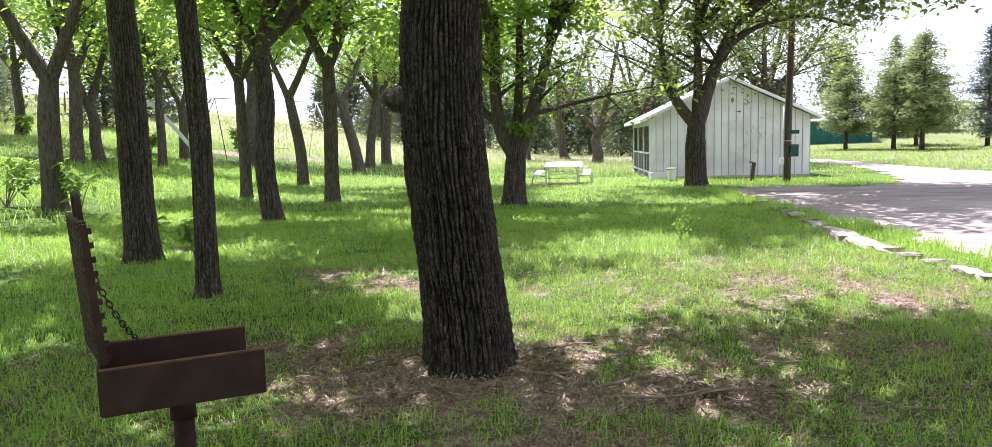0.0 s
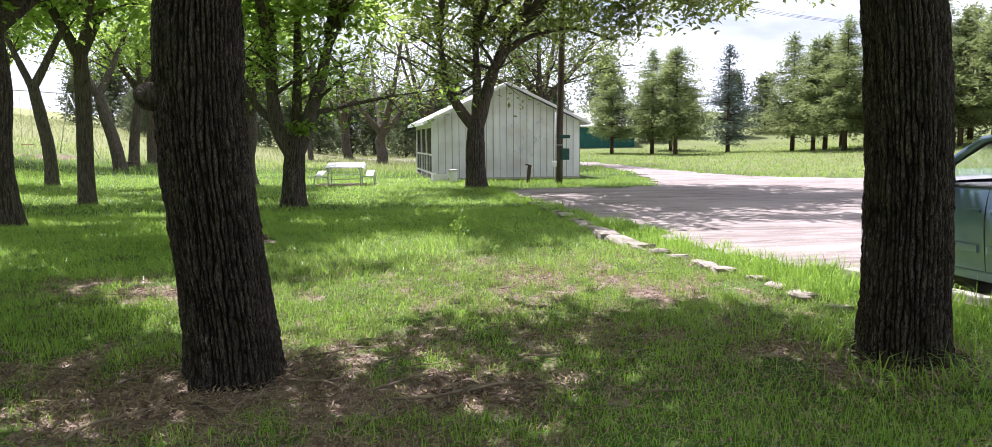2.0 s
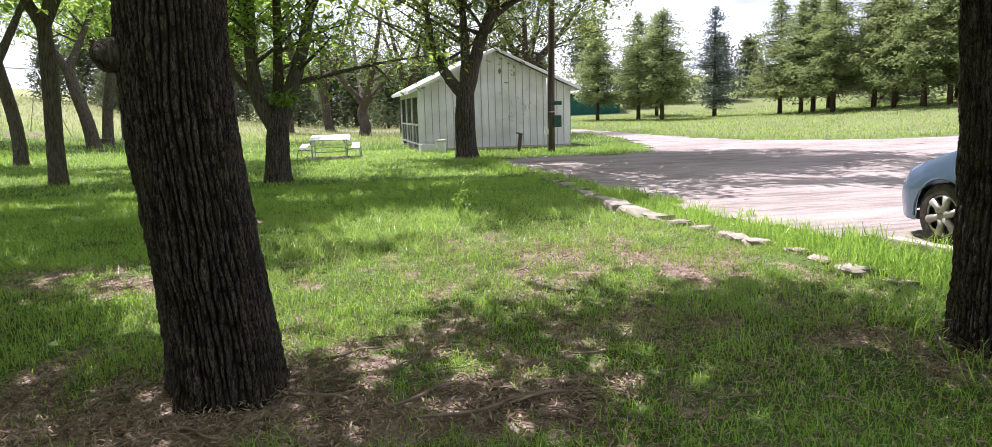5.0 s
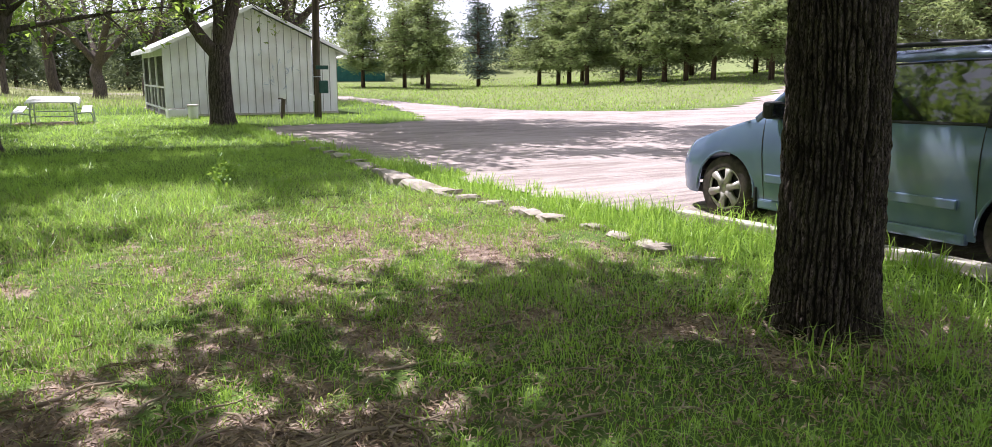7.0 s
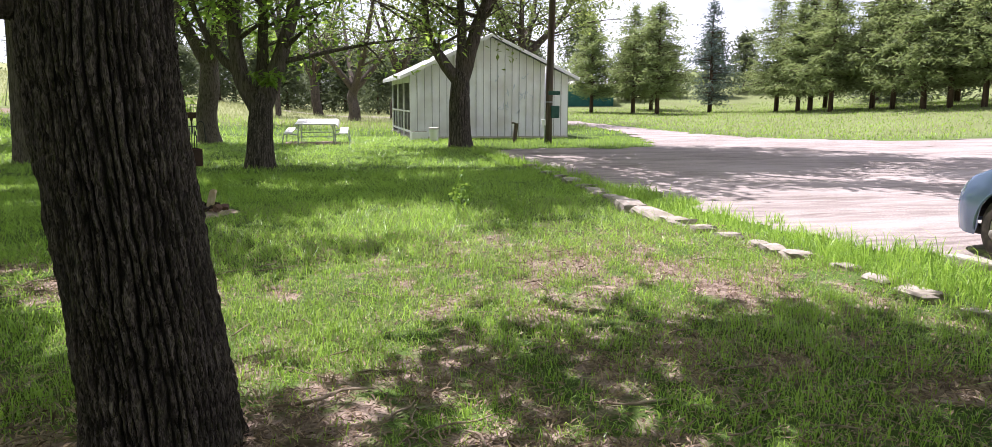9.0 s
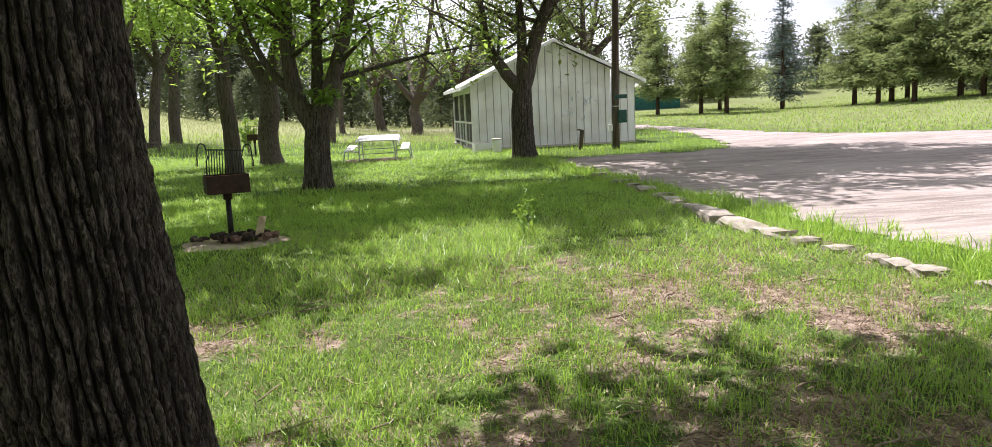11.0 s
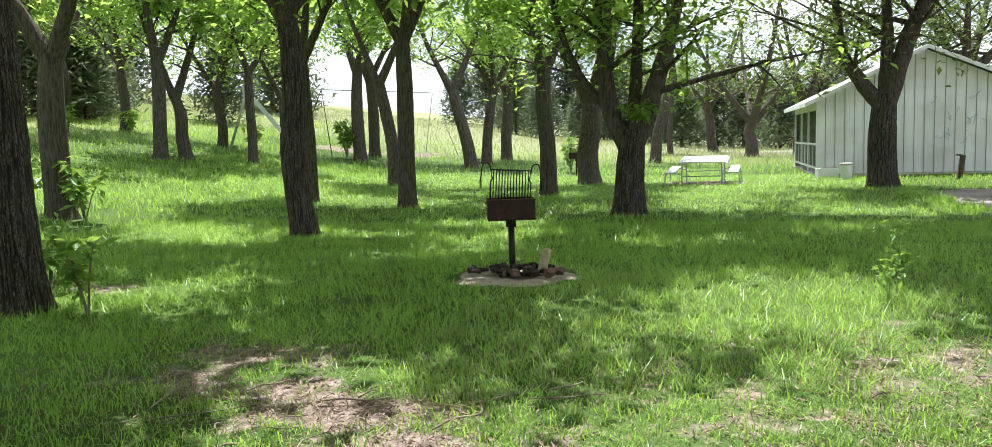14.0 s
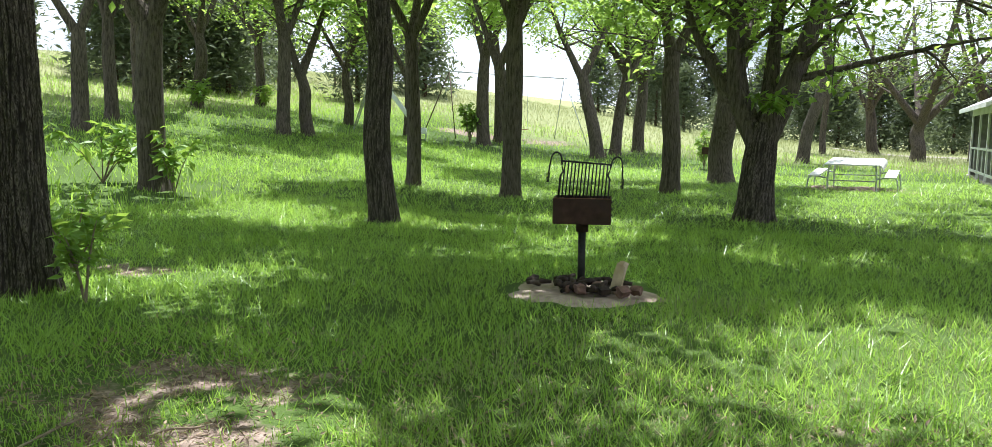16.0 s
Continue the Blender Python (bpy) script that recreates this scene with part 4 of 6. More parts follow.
shoots("leafy_shoots", -11.83, 17.0, 6, 1.1, 0.9, 0.26, 71, "bright green leafy shoots at the foot of a trunk")
shoots("leafy_shoots", -10.28, 17.2, 5, 1.15, 0.5, 0.25, 72, "bright green leafy shoots at the foot of a trunk")
shoots("sapling", -4.98, 11.4, 3, 0.75, 0.2, 0.17, 73, "small sapling with a few broad green leaves", "sapling")
shoots("leafy_shrub", -14.4, 36.7, 14, 1.75, 0.55, 0.26, 74, "leafy green shrub against a trunk")
shoots("leafy_shoots", -17.7, 34.6, 8, 1.0, 0.5, 0.26, 75, "leafy shoots at the foot of a trunk")
shoots("leafy_shoots", -21.85, 29.2, 8, 1.1, 0.6, 0.28, 76, "leafy shoots at the foot of a trunk")
shoots("leafy_shoots", -22.8, 33.7, 6, 1.0, 0.5, 0.28, 77, "leafy shoots at the foot of a trunk")
shoots("fork_sprout", -0.67, 20.29, 4, 0.3, 0.34, 0.2, 78, "tuft of fresh leaves growing from a tree fork", "sprout", base_z=1.75)
shoots("leafy_shrub", -4.6, 36.4, 10, 1.5, 0.5, 0.24, 79, "yellow-green shrub near a barbecue grill")
shoots("leafy_shoots", -6.2, 12.2, 5, 0.8, 0.35, 0.22, 80, "leafy shoots at the foot of a trunk")
shoots("tall_weed", 2.25, 13.2, 3, 0.6, 0.16, 0.09, 81, "tall pale green weed standing in the lawn", "weed")
shoots("tall_weed", 2.0, 12.6, 2, 0.4, 0.14, 0.08, 82, "pale green weed standing in the lawn", "weed")
shoots("tall_weed", 2.7, 12.4, 3, 0.34, 0.2, 0.08, 83, "pale green weed standing in the lawn", "weed")


# ---- white building ----
def make_building():
    A = Matrix.Translation((4.0, 32.7, 0)) @ Matrix.Rotation(radians(-0.5), 4, "Z")
    root = empty("shelter_building", A, "white board-walled gabled shelter with open bays along one side", "building")
    W, D, H, P = 6.3, 7.0, 2.4, 3.86
    roof_z = lambda u: H + (P - H) * (1 - abs(u - W / 2) / (W / 2))
    for y0 in (0.05, D - 0.07):
        bm = bmesh.new()
        prof = [(0.04, 0.05), (W - 0.04, 0.05), (W - 0.04, H), (W / 2, P - 0.02), (0.04, H)]
        fr = [bm.verts.new((u, y0, z)) for u, z in prof]
        bk = [bm.verts.new((u, y0 + 0.08, z)) for u, z in prof]
        bm.faces.new(fr)
        bm.faces.new(bk[::-1])
        for i in range(5):
            j = (i + 1) % 5
            bm.faces.new((fr[j], fr[i], bk[i], bk[j]))
        part("end_wall", bm, M_GROOVE, root, "grey backing behind the boards")
    n = 22
    for i in range(n):
        u0, u1 = i * W / n + 0.011, (i + 1) * W / n - 0.011
        bm = bmesh.new()
        top = [roof_z(u0), roof_z(u1)]
        if u0 < W / 2 < u1:
            prof = [(u0, 0.06), (u1, 0.06), (u1, top[1]), (W / 2, P), (u0, top[0])]
        else:
            prof = [(u0, 0.06), (u1, 0.06), (u1, top[1]), (u0, top[0])]
        fr = [bm.verts.new((u, 0.012 + 0.004 * (i % 3), z)) for u, z in prof]
        bk = [bm.verts.new((u, 0.048, z)) for u, z in prof]
        bm.faces.new(fr)
        for k in range(len(prof)):
            j = (k + 1) % len(prof)
            bm.faces.new((fr[j], fr[k], bk[k], bk[j]))
        part("wall_board", bm, M_WHITE, root)
        bm = box((u1 + 0.011, 0.006, (0.06 + top[1]) / 2), (0.014, 0.018, top[1] - 0.08))
        part("seam_strip", bm, M_GROOVE, root, "grey weathered seam")
    part("side_wall", box((W - 0.06, D / 2, H / 2 + 0.03), (0.1, D - 0.35, H - 0.08), bevel=0.006), M_WHITE, root)
    part("floor_slab", box((W / 2, D / 2, 0.0), (W + 0.05, D + 0.05, 0.14), bevel=0.01), M_CONCRETE, root)
    # open side
    for v in (0.12, 2.4, 4.6, 6.85):
        part("post", box((0.05, v, H / 2), (0.06, 0.14, H - 0.02), bevel=0.008), M_WHITE, root)
    part("beam", box((0.05, D / 2, H - 0.12), (0.06, D - 0.2, 0.3), bevel=0.006), M_WHITE, root)
    for v in (1.26, 3.5, 5.72):
        part("rail", box((0.05, v, 1.02), (0.035, 2.05, 0.07), bevel=0.005), M_WHITE, root)
        part("low_rail", box((0.05, v, 0.25), (0.035, 2.05, 0.08), bevel=0.005), M_WHITE, root)
        part("slat", box((0.05, v, 0.62), (0.03, 0.07, 0.7), bevel=0.004), M_WHITE, root)
    part("partition", box((2.6, D / 2, 1.15), (0.08, D - 0.4, 2.1)), M_INSIDE, root, "dark inner boards")
    part("ceiling_boards", box((W / 2, D / 2, H + 0.0), (W - 0.3, D - 0.3, 0.04)), M_INSIDE, root)
    # roof
    over, th = 0.34, 0.07
    for sgn in (-1, 1):
        bm = bmesh.new()
        ue = W / 2 + sgn * (W / 2 + over)
        slope = (P - H) / (W / 2)
        ze = H - slope * over
        for y0, y1 in ((-0.3, D + 0.3),):
            pts = [(W / 2, P + 0.06), (ue, ze + 0.06), (ue, ze + 0.06 + th), (W / 2, P + 0.06 + th)]
            a = [bm.verts.new((u, y0, z)) for u, z in pts]
            b = [bm.verts.new((u, y1, z)) for u, z in pts]
            bm.faces.new(a)
            bm.faces.new(b[::-1])
            for i in range(4):
                bm.faces.new((a[(i + 1) % 4], a[i], b[i], b[(i + 1) % 4]))
        bmesh.ops.recalc_face_normals(bm, faces=bm.faces)
        part("roof", bm, M_ROOF, root, "white metal roof slope")
        ln = math.hypot(W / 2 + over, P - ze)
        rot = Matrix.Rotation(sgn * math.atan2(P - ze, W / 2 + over), 3, "Y")
        part("rake_board", box(((W / 2 + ue) / 2, -0.3, (P + ze) / 2 + 0.055), (ln, 0.03, 0.1), rot), M_WHITE, root)
        part("eave_board", box((ue, D / 2, ze + 0.06), (0.04, D + 0.62, 0.14), bevel=0.004), M_WHITE, root)
        for v in np.linspace(0.2, D - 0.2, 9):
            part("rafter_end", box((ue - sgn * 0.17, float(v), ze + 0.12), (0.3, 0.05, 0.09), Matrix.Rotation(sgn * math.atan2(P - ze, W / 2 + over), 3, "Y")), M_WHITE, root)
    # faint scribbles on the gable boards
    rs = np.random.RandomState(3)
    for i in range(14):
        u, z = rs.uniform(3.3, 4.8), rs.uniform(0.9, 2.4)
        pts = [(u + rs.normal(0, 0.07), 0.008, z + k * 0.05 * rs.choice([-1, 1]) + rs.normal(0, 0.03)) for k in range(4)]
        part("scribble", tube(smooth_line(pts, 3), 0.008, 4), M_BLUEMARK, root, "faded blue scribble")


make_building()


def make_pole():
    root = empty("utility_pole", Matrix.Translation((8.26, 28.72, 0)), "dark weathered wooden utility pole with small signs and boxes", "pole")
    part("shaft", tube([(0, 0, -0.2), (0.03, 0, 2), (0.1, 0, 5), (0.18, 0, 9.5)], [0.135, 0.125, 0.11, 0.09], 16), M_POLE, root, smooth=True)
    part("sign_plate", box((0.16, -0.15, 1.72), (0.42, 0.02, 0.13), bevel=0.004), M_GREENBOX, root, "small dark green sign plate")
    b = part("meter_box", box((0.2, -0.1, 1.08), (0.3, 0.16, 0.42), bevel=0.015), M_GREENBOX, root, "dark green metal box")
    part("box_lid", box((0.2, -0.186, 1.08), (0.26, 0.012, 0.37), bevel=0.004), M_GREENBOX, b)
    part("conduit", tube([(-0.13, -0.05, 0.0), (-0.13, -0.05, 2.6)], 0.022, 8), M_GALV, root, smooth=True)
    part("outlet_box", box((-0.2, -0.1, 0.72), (0.14, 0.12, 0.2), bevel=0.012), M_WHITE, root, "small white outlet box")
    part("band", tube([(0.02, 0, 1.4), (0.02, 0, 1.43)], 0.137, 16), M_GALV, root)
    for i, dy in enumerate((-0.35, 0.0, 0.35)):
        part("wire", tube(smooth_line([(0.18, 0, 9.2 - 0.1 * i), (12, 10 + dy, 8.5), (26, 20 + dy, 9.3)], 6), 0.01, 4), M_TRIM, root, "thin overhead wire")
    part("crossarm", box((0.18, -0.1, 9.1), (1.8, 0.1, 0.12), bevel=0.01), M_POLE, root)


make_pole()
rot = Matrix.Rotation(radians(8), 3, "Y") @ Matrix.Rotation(radians(-5), 3, "X")
st = empty("leaning_post", Matrix.Translation((7.3, 29.4, 0)), "short dark leaning wooden post in the grass", "post")
part("stake", box((-0.03, 0, 0.3), (0.13, 0.1, 0.75), rot, 0.012), M_POLE, st)
part("stake_top", box((-0.085, 0, 0.68), (0.14, 0.11, 0.04), rot, 0.01), M_POLE, st)

bk = empty("white_pail", Matrix.Translation((4.57, 30.55, 0)), "white round pail with a grey lid on the grass", "pail")
part("pail_body", tube([(0, 0, 0), (0, 0, 0.08), (0, 0, 0.4), (0, 0, 0.44)], [0.15, 0.155, 0.165, 0.17], 22), M_WHITE, bk, smooth=True)
part("pail_lid", tube([(0, 0, 0.44), (0, 0, 0.455), (0, 0, 0.49), (0, 0, 0.5)], [0.185, 0.19, 0.185, 0.13], 22), M_CONCRETE, bk, "grey lid", smooth=True)
wb = empty("white_block", Matrix.Translation((4.2, 31.75, 0)) @ Matrix.Rotation(0.2, 4, "Z"), "low whitewashed concrete block by the wall", "block")
part("block_body", box((0, 0, 0.15), (0.62, 0.3, 0.3), bevel=0.02), M_WHITE, wb)
part("block_cap", box((0.02, 0, 0.315), (0.5, 0.26, 0.03), bevel=0.01), M_CONCRETE, wb)


# ---- picnic table ----
def make_table():
    root = empty("picnic_table", Matrix.Translation((0.5, 30.1, 0.0)) @ Matrix.Rotation(radians(-4), 4, "Z") @ Matrix.Rotation(radians(3.4), 4, "X"), "white slatted picnic table on bent pipe legs with two benches", "picnic table")
    for i in range(6):
        v = -0.85 + 0.34 * i
        pts = smooth_line([(-0.68, v, 0.69), (-0.66, v, 0.735), (-0.5, v, 0.745), (0.5, v, 0.745), (0.66, v, 0.735), (0.72, v, 0.68), (0.73, v, 0.6)], 4)
        bm = bmesh.new()
        rows = []
        for p in pts:
            rows.append([bm.verts.new((p.x, p.y - 0.135, p.z)), bm.verts.new((p.x, p.y + 0.135, p.z)), bm.verts.new((p.x * 0.985, p.y + 0.135, p.z - 0.03)), bm.verts.new((p.x * 0.985, p.y - 0.135, p.z - 0.03))])
        for a, b in zip(rows, rows[1:]):
            for k in range(4):
                bm.faces.new((a[k], a[(k + 1) % 4], b[(k + 1) % 4], b[k]))
        bm.faces.new(rows[0][::-1])
        bm.faces.new(rows[-1])
        bmesh.ops.recalc_face_normals(bm, faces=bm.faces)
        part("top_slat", bm, M_PLANKW, root)
    for sx in (-1, 1):
        for i in range(6):
            v = -0.85 + 0.34 * i
            part("bench_slat", box((sx * 0.9, v, 0.43), (0.28, 0.25, 0.03), bevel=0.012), M_PLANKW, root)
        for v in (-0.75, 0.75):
            part("leg", tube(smooth_line([(sx * 0.55, v, 0.7), (sx * 0.58, v, 0.35), (sx * 0.6, v, 0.03 - 0.04 - 0.06 * v), (sx * 0.9, v, -0.03 - 0.06 * v)], 5), 0.022, 8), M_GALV, root, smooth=True)
            part("bench_support", tube(smooth_line([(sx * 0.58, v, 0.36), (sx * 0.85, v, 0.405), (sx * 1.02, v, 0.38), (sx * 1.07, v, 0.2), (sx * 1.09, v, -0.05 - 0.06 * v)], 5), 0.02, 8), M_GALV, root, smooth=True)
        part("side_rail", box((sx * 0.52, 0, 0.69), (0.05, 1.9, 0.05), bevel=0.005), M_GALV, root)
    part("brace", tube([(-0.55, -0.75, 0.3), (0.55, -0.75, 0.3)], 0.016, 6), M_GALV, root)
    part("brace", tube([(-0.55, 0.75, 0.3), (0.55, 0.75, 0.3)], 0.016, 6), M_GALV, root)


make_table()


# ---- barbecue grills ----
def firebox(root, lx, ly, z0, h, label):
    """Open steel box with thin walls, its front open."""
    t = 0.008
    part("floor_plate", box((0, 0, z0), (lx, ly, t)), M_RUST, root)
    for sy in (-1, 1):
        s = part("side_plate", box((0, sy * ly / 2, z0 + h / 2), (lx, t, h), bevel=0.002), M_RUST, root)
        part("worn_edge", box((0, sy * ly / 2, z0 + h + 0.003), (lx, t + 0.004, 0.006)), M_RUSTEDGE, s, "bare worn rusty edge")
    part("back_plate", box((-lx / 2, 0, z0 + h / 2), (t, ly, h), bevel=0.002), M_RUST, root)


def make_grill_near():
    A = Matrix.Translation((-1.27, 3.37, -0.085)) @ Matrix.Rotation(radians(31), 4, "Z")
    root = empty("barbecue_grill", A, "rusty park grill on a post, perforated grate tipped upright", "grill")
    part("post", tube([(0, 0, -0.1), (0, 0, 0.8)], 0.036, 16), M_RUST, root, smooth=True)
    part("post_collar", tube([(0, 0, 0.72), (0, 0, 0.83)], 0.045, 16), M_RUST, root, smooth=True)
    firebox(root, 0.52, 0.4, 0.83, 0.15, "")
    # upright grate pan with holes at the back end
    g = Matrix.Translation((-0.27, 0, 0.955)) @ Matrix.Rotation(radians(7), 4, "Z") @ Matrix.Rotation(radians(-4), 4, "Y")
    bm = bmesh.new()
    nx, nz, cell = 8, 10, 0.046
    x0 = -nx * cell / 2
    ring = 8
    for i in range(nx):
        for k in range(nz):
            c = Vector((0, x0 + (i + 0.5) * cell, 0.04 + (k + 0.5) * cell))
            sq, ho = [], []
            for j in range(ring):
                a = 2 * math.pi * (j + 0.5) / ring
                ca, sa = math.cos(a), math.sin(a)
                m = max(abs(ca), abs(sa))
                sq.append(bm.verts.new(g @ (c + Vector((0, ca / m, sa / m)) * cell / 2)))
                ho.append(bm.verts.new(g @ (c + Vector((0, ca, sa)) * cell * 0.3)))
            for j in range(ring):
                bm.faces.new((sq[j], sq[(j + 1) % ring], ho[(j + 1) % ring], ho[j]))
    bmesh.ops.remove_doubles(bm, verts=bm.verts, dist=0.0005)
    bmesh.ops.solidify(bm, geom=bm.faces[:], thickness=0.0022)
    gr = part("grate", bm, M_RUST, root, "perforated steel grate standing upright")
    hh = nz * cell
    for sy in (-1, 1):
        bm = bm_box(bmesh.new(), (0.01, sy * (nx * cell / 2 + 0.004), 0.04 + hh / 2), (0.022, 0.007, hh))
        bmesh.ops.transform(bm, matrix=g, verts=bm.verts)
        part("grate_flange", bm, M_RUST, gr)
        for k in range(nz):
            bm = bm_box(bmesh.new(), (0.026, sy * (nx * cell / 2 + 0.004), 0.04 + (k + 0.5) * cell), (0.014, 0.01, 0.02), None, 0.003)
            bmesh.ops.transform(bm, matrix=g, verts=bm.verts)
            part("tooth", bm, M_RUST, gr)
    bm = bm_box(bmesh.new(), (0.01, 0, 0.04 + hh + 0.004), (0.022, nx * cell, 0.007))
    bmesh.ops.transform(bm, matrix=g, verts=bm.verts)
    part("grate_end", bm, M_RUST, gr)
    pts = [g @ Vector(p) for p in ((0.02, -0.06, 0.04 + hh), (0.02, -0.06, hh + 0.12), (0.02, 0.06, hh + 0.12), (0.02, 0.06, 0.04 + hh))]
    part("handle", tube(smooth_line([tuple(p) for p in pts], 4), 0.009, 8), M_RUST, gr, smooth=True)
    # chain from the grate to the box
    a, b = g @ Vector((0.05, 0.19, 0.3)), Vector((-0.12, 0.2, 0.97))
    n = 15
    for i in range(n):
        t = (i + 0.5) / n
        p = a.lerp(b, t) + Vector((0, 0, -0.03 * math.sin(math.pi * t)))
        d = (b - a).normalized()
        s = d.cross(Vector((0, 1, 0) if i % 2 else (0.3, 0, 1))).normalized()
        ring_pts = [p + d * 0.016 * math.cos(w) + s * 0.009 * math.sin(w) for w in np.linspace(0, 2 * math.pi, 9)]
        part("chain_link", tube(ring_pts, 0.0028, 5), M_IRON, root)


make_grill_near()


def make_grill(x, y, turn, name, label, bars=13):
    root = empty(name, Matrix.Translation((x, y, gz(x, y))) @ Matrix.Rotation(turn, 4, "Z"), label, "grill")
    part("post", tube([(0, 0, -0.1), (0, 0, 0.62)], 0.034, 14), M_IRON, root, smooth=True)
    part("post_collar", tube([(0, 0, 0.55), (0, 0, 0.64)], 0.055, 14), M_RUST, root, smooth=True)
    lx, ly, z0, h, t = 0.5, 0.38, 0.64, 0.22, 0.008
    part("floor_plate", box((0, 0, z0), (lx, ly, t)), M_RUST, root)
    part("front_plate", box((0, -ly / 2, z0 + h / 2), (lx, t, h), bevel=0.002), M_RUST, root)
    part("back_plate", box((0, ly / 2, z0 + h / 2), (lx, t, h), bevel=0.002), M_RUST, root)
    for sx in (-1, 1):
        sp = part("side_plate", box((sx * lx / 2, 0, z0 + h / 2), (t, ly, h), bevel=0.002), M_RUST, root)
        for k in range(3):
            part("ledge_notch", box((sx * (lx / 2 + 0.008), ly / 2 - 0.06, z0 + 0.05 + 0.06 * k), (0.014, 0.09, 0.012)), M_IRON, sp)
    part("worn_edge", box((0, -ly / 2, z0 + h + 0.003), (lx, t + 0.004, 0.006)), M_RUSTEDGE, root)
    # tipped-up grate of round bars
    g = Matrix.Translation((0, 0.02, z0 + h - 0.03)) @ Matrix.Rotation(radians(-12), 4, "X") @ Matrix.Rotation(radians(4), 4, "Y")
    gl = 0.34
    fr = part("grate_frame", tube([tuple(g @ Vector(p)) for p in ((-0.22, 0, 0), (-0.22, 0, gl * 0.6), (-0.2, 0, gl * 0.72), (-0.23, 0, gl), (0.23, 0, gl), (0.2, 0, gl * 0.72), (0.22, 0, gl * 0.6), (0.22, 0, 0), (-0.22, 0, 0))], 0.009, 8),
              M_IRON, root, "black iron cooking grate tipped upright", smooth=True)
    for i in range(bars):
        u = -0.19 + 0.38 * i / (bars - 1)
        part("grate_bar", tube([tuple(g @ Vector((u, 0, 0))), tuple(g @ Vector((u, 0, gl)))], 0.0065, 7), M_IRON, fr, smooth=True)
    for sx in (-1, 1):
        pts = [(sx * 0.215, 0, gl * 0.9), (sx * 0.235, 0, gl + 0.05), (sx * 0.28, 0, gl + 0.075), (sx * 0.315, 0, gl + 0.03), (sx * 0.33, 0, gl - 0.12)]
        hd = part("handle", tube([tuple(g @ p) for p in smooth_line(pts, 5)], 0.008, 8), M_IRON, root, smooth=True)
        coil = [tuple(g @ Vector((sx * 0.332 + 0.013 * math.cos(w), 0.013 * math.sin(w), gl - 0.12 - 0.012 * w / 6.28))) for w in np.linspace(0, 6.28 * 7, 70)]
        part("coil_grip", tube(coil, 0.004, 5), M_IRON, hd, "coiled wire grip")
    return root


make_grill(-1.52, 13.75, radians(17), "barbecue_grill", "rusty park grill on a post with bar grate raised")
make_grill(-4.07, 34.48, radians(5), "barbecue_grill", "dark park grill on a post among the trees", 8)


def rock(size, seed, cuts=2, flat=1.0):
    """A broken, slightly rounded block."""
    rs = np.random.RandomState(seed)
    bm = bmesh.new()
    bmesh.ops.create_cube(bm, size=1)
    bmesh.ops.subdivide_edges(bm, edges=bm.edges[:], cuts=2, use_grid_fill=True)
    o = Vector(rs.uniform(0, 50, 3))
    for v in bm.verts:
        c = v.co.lerp(v.co.normalized() * 0.62, 0.3)
        c = c * (1 + 0.3 * noise.noise(v.co * 1.7 + o) + 0.12 * noise.noise(v.co * 5 + o))
        v.co = Vector((c.x * size[0], c.y * size[1], c.z * size[2] * flat))
    return bm


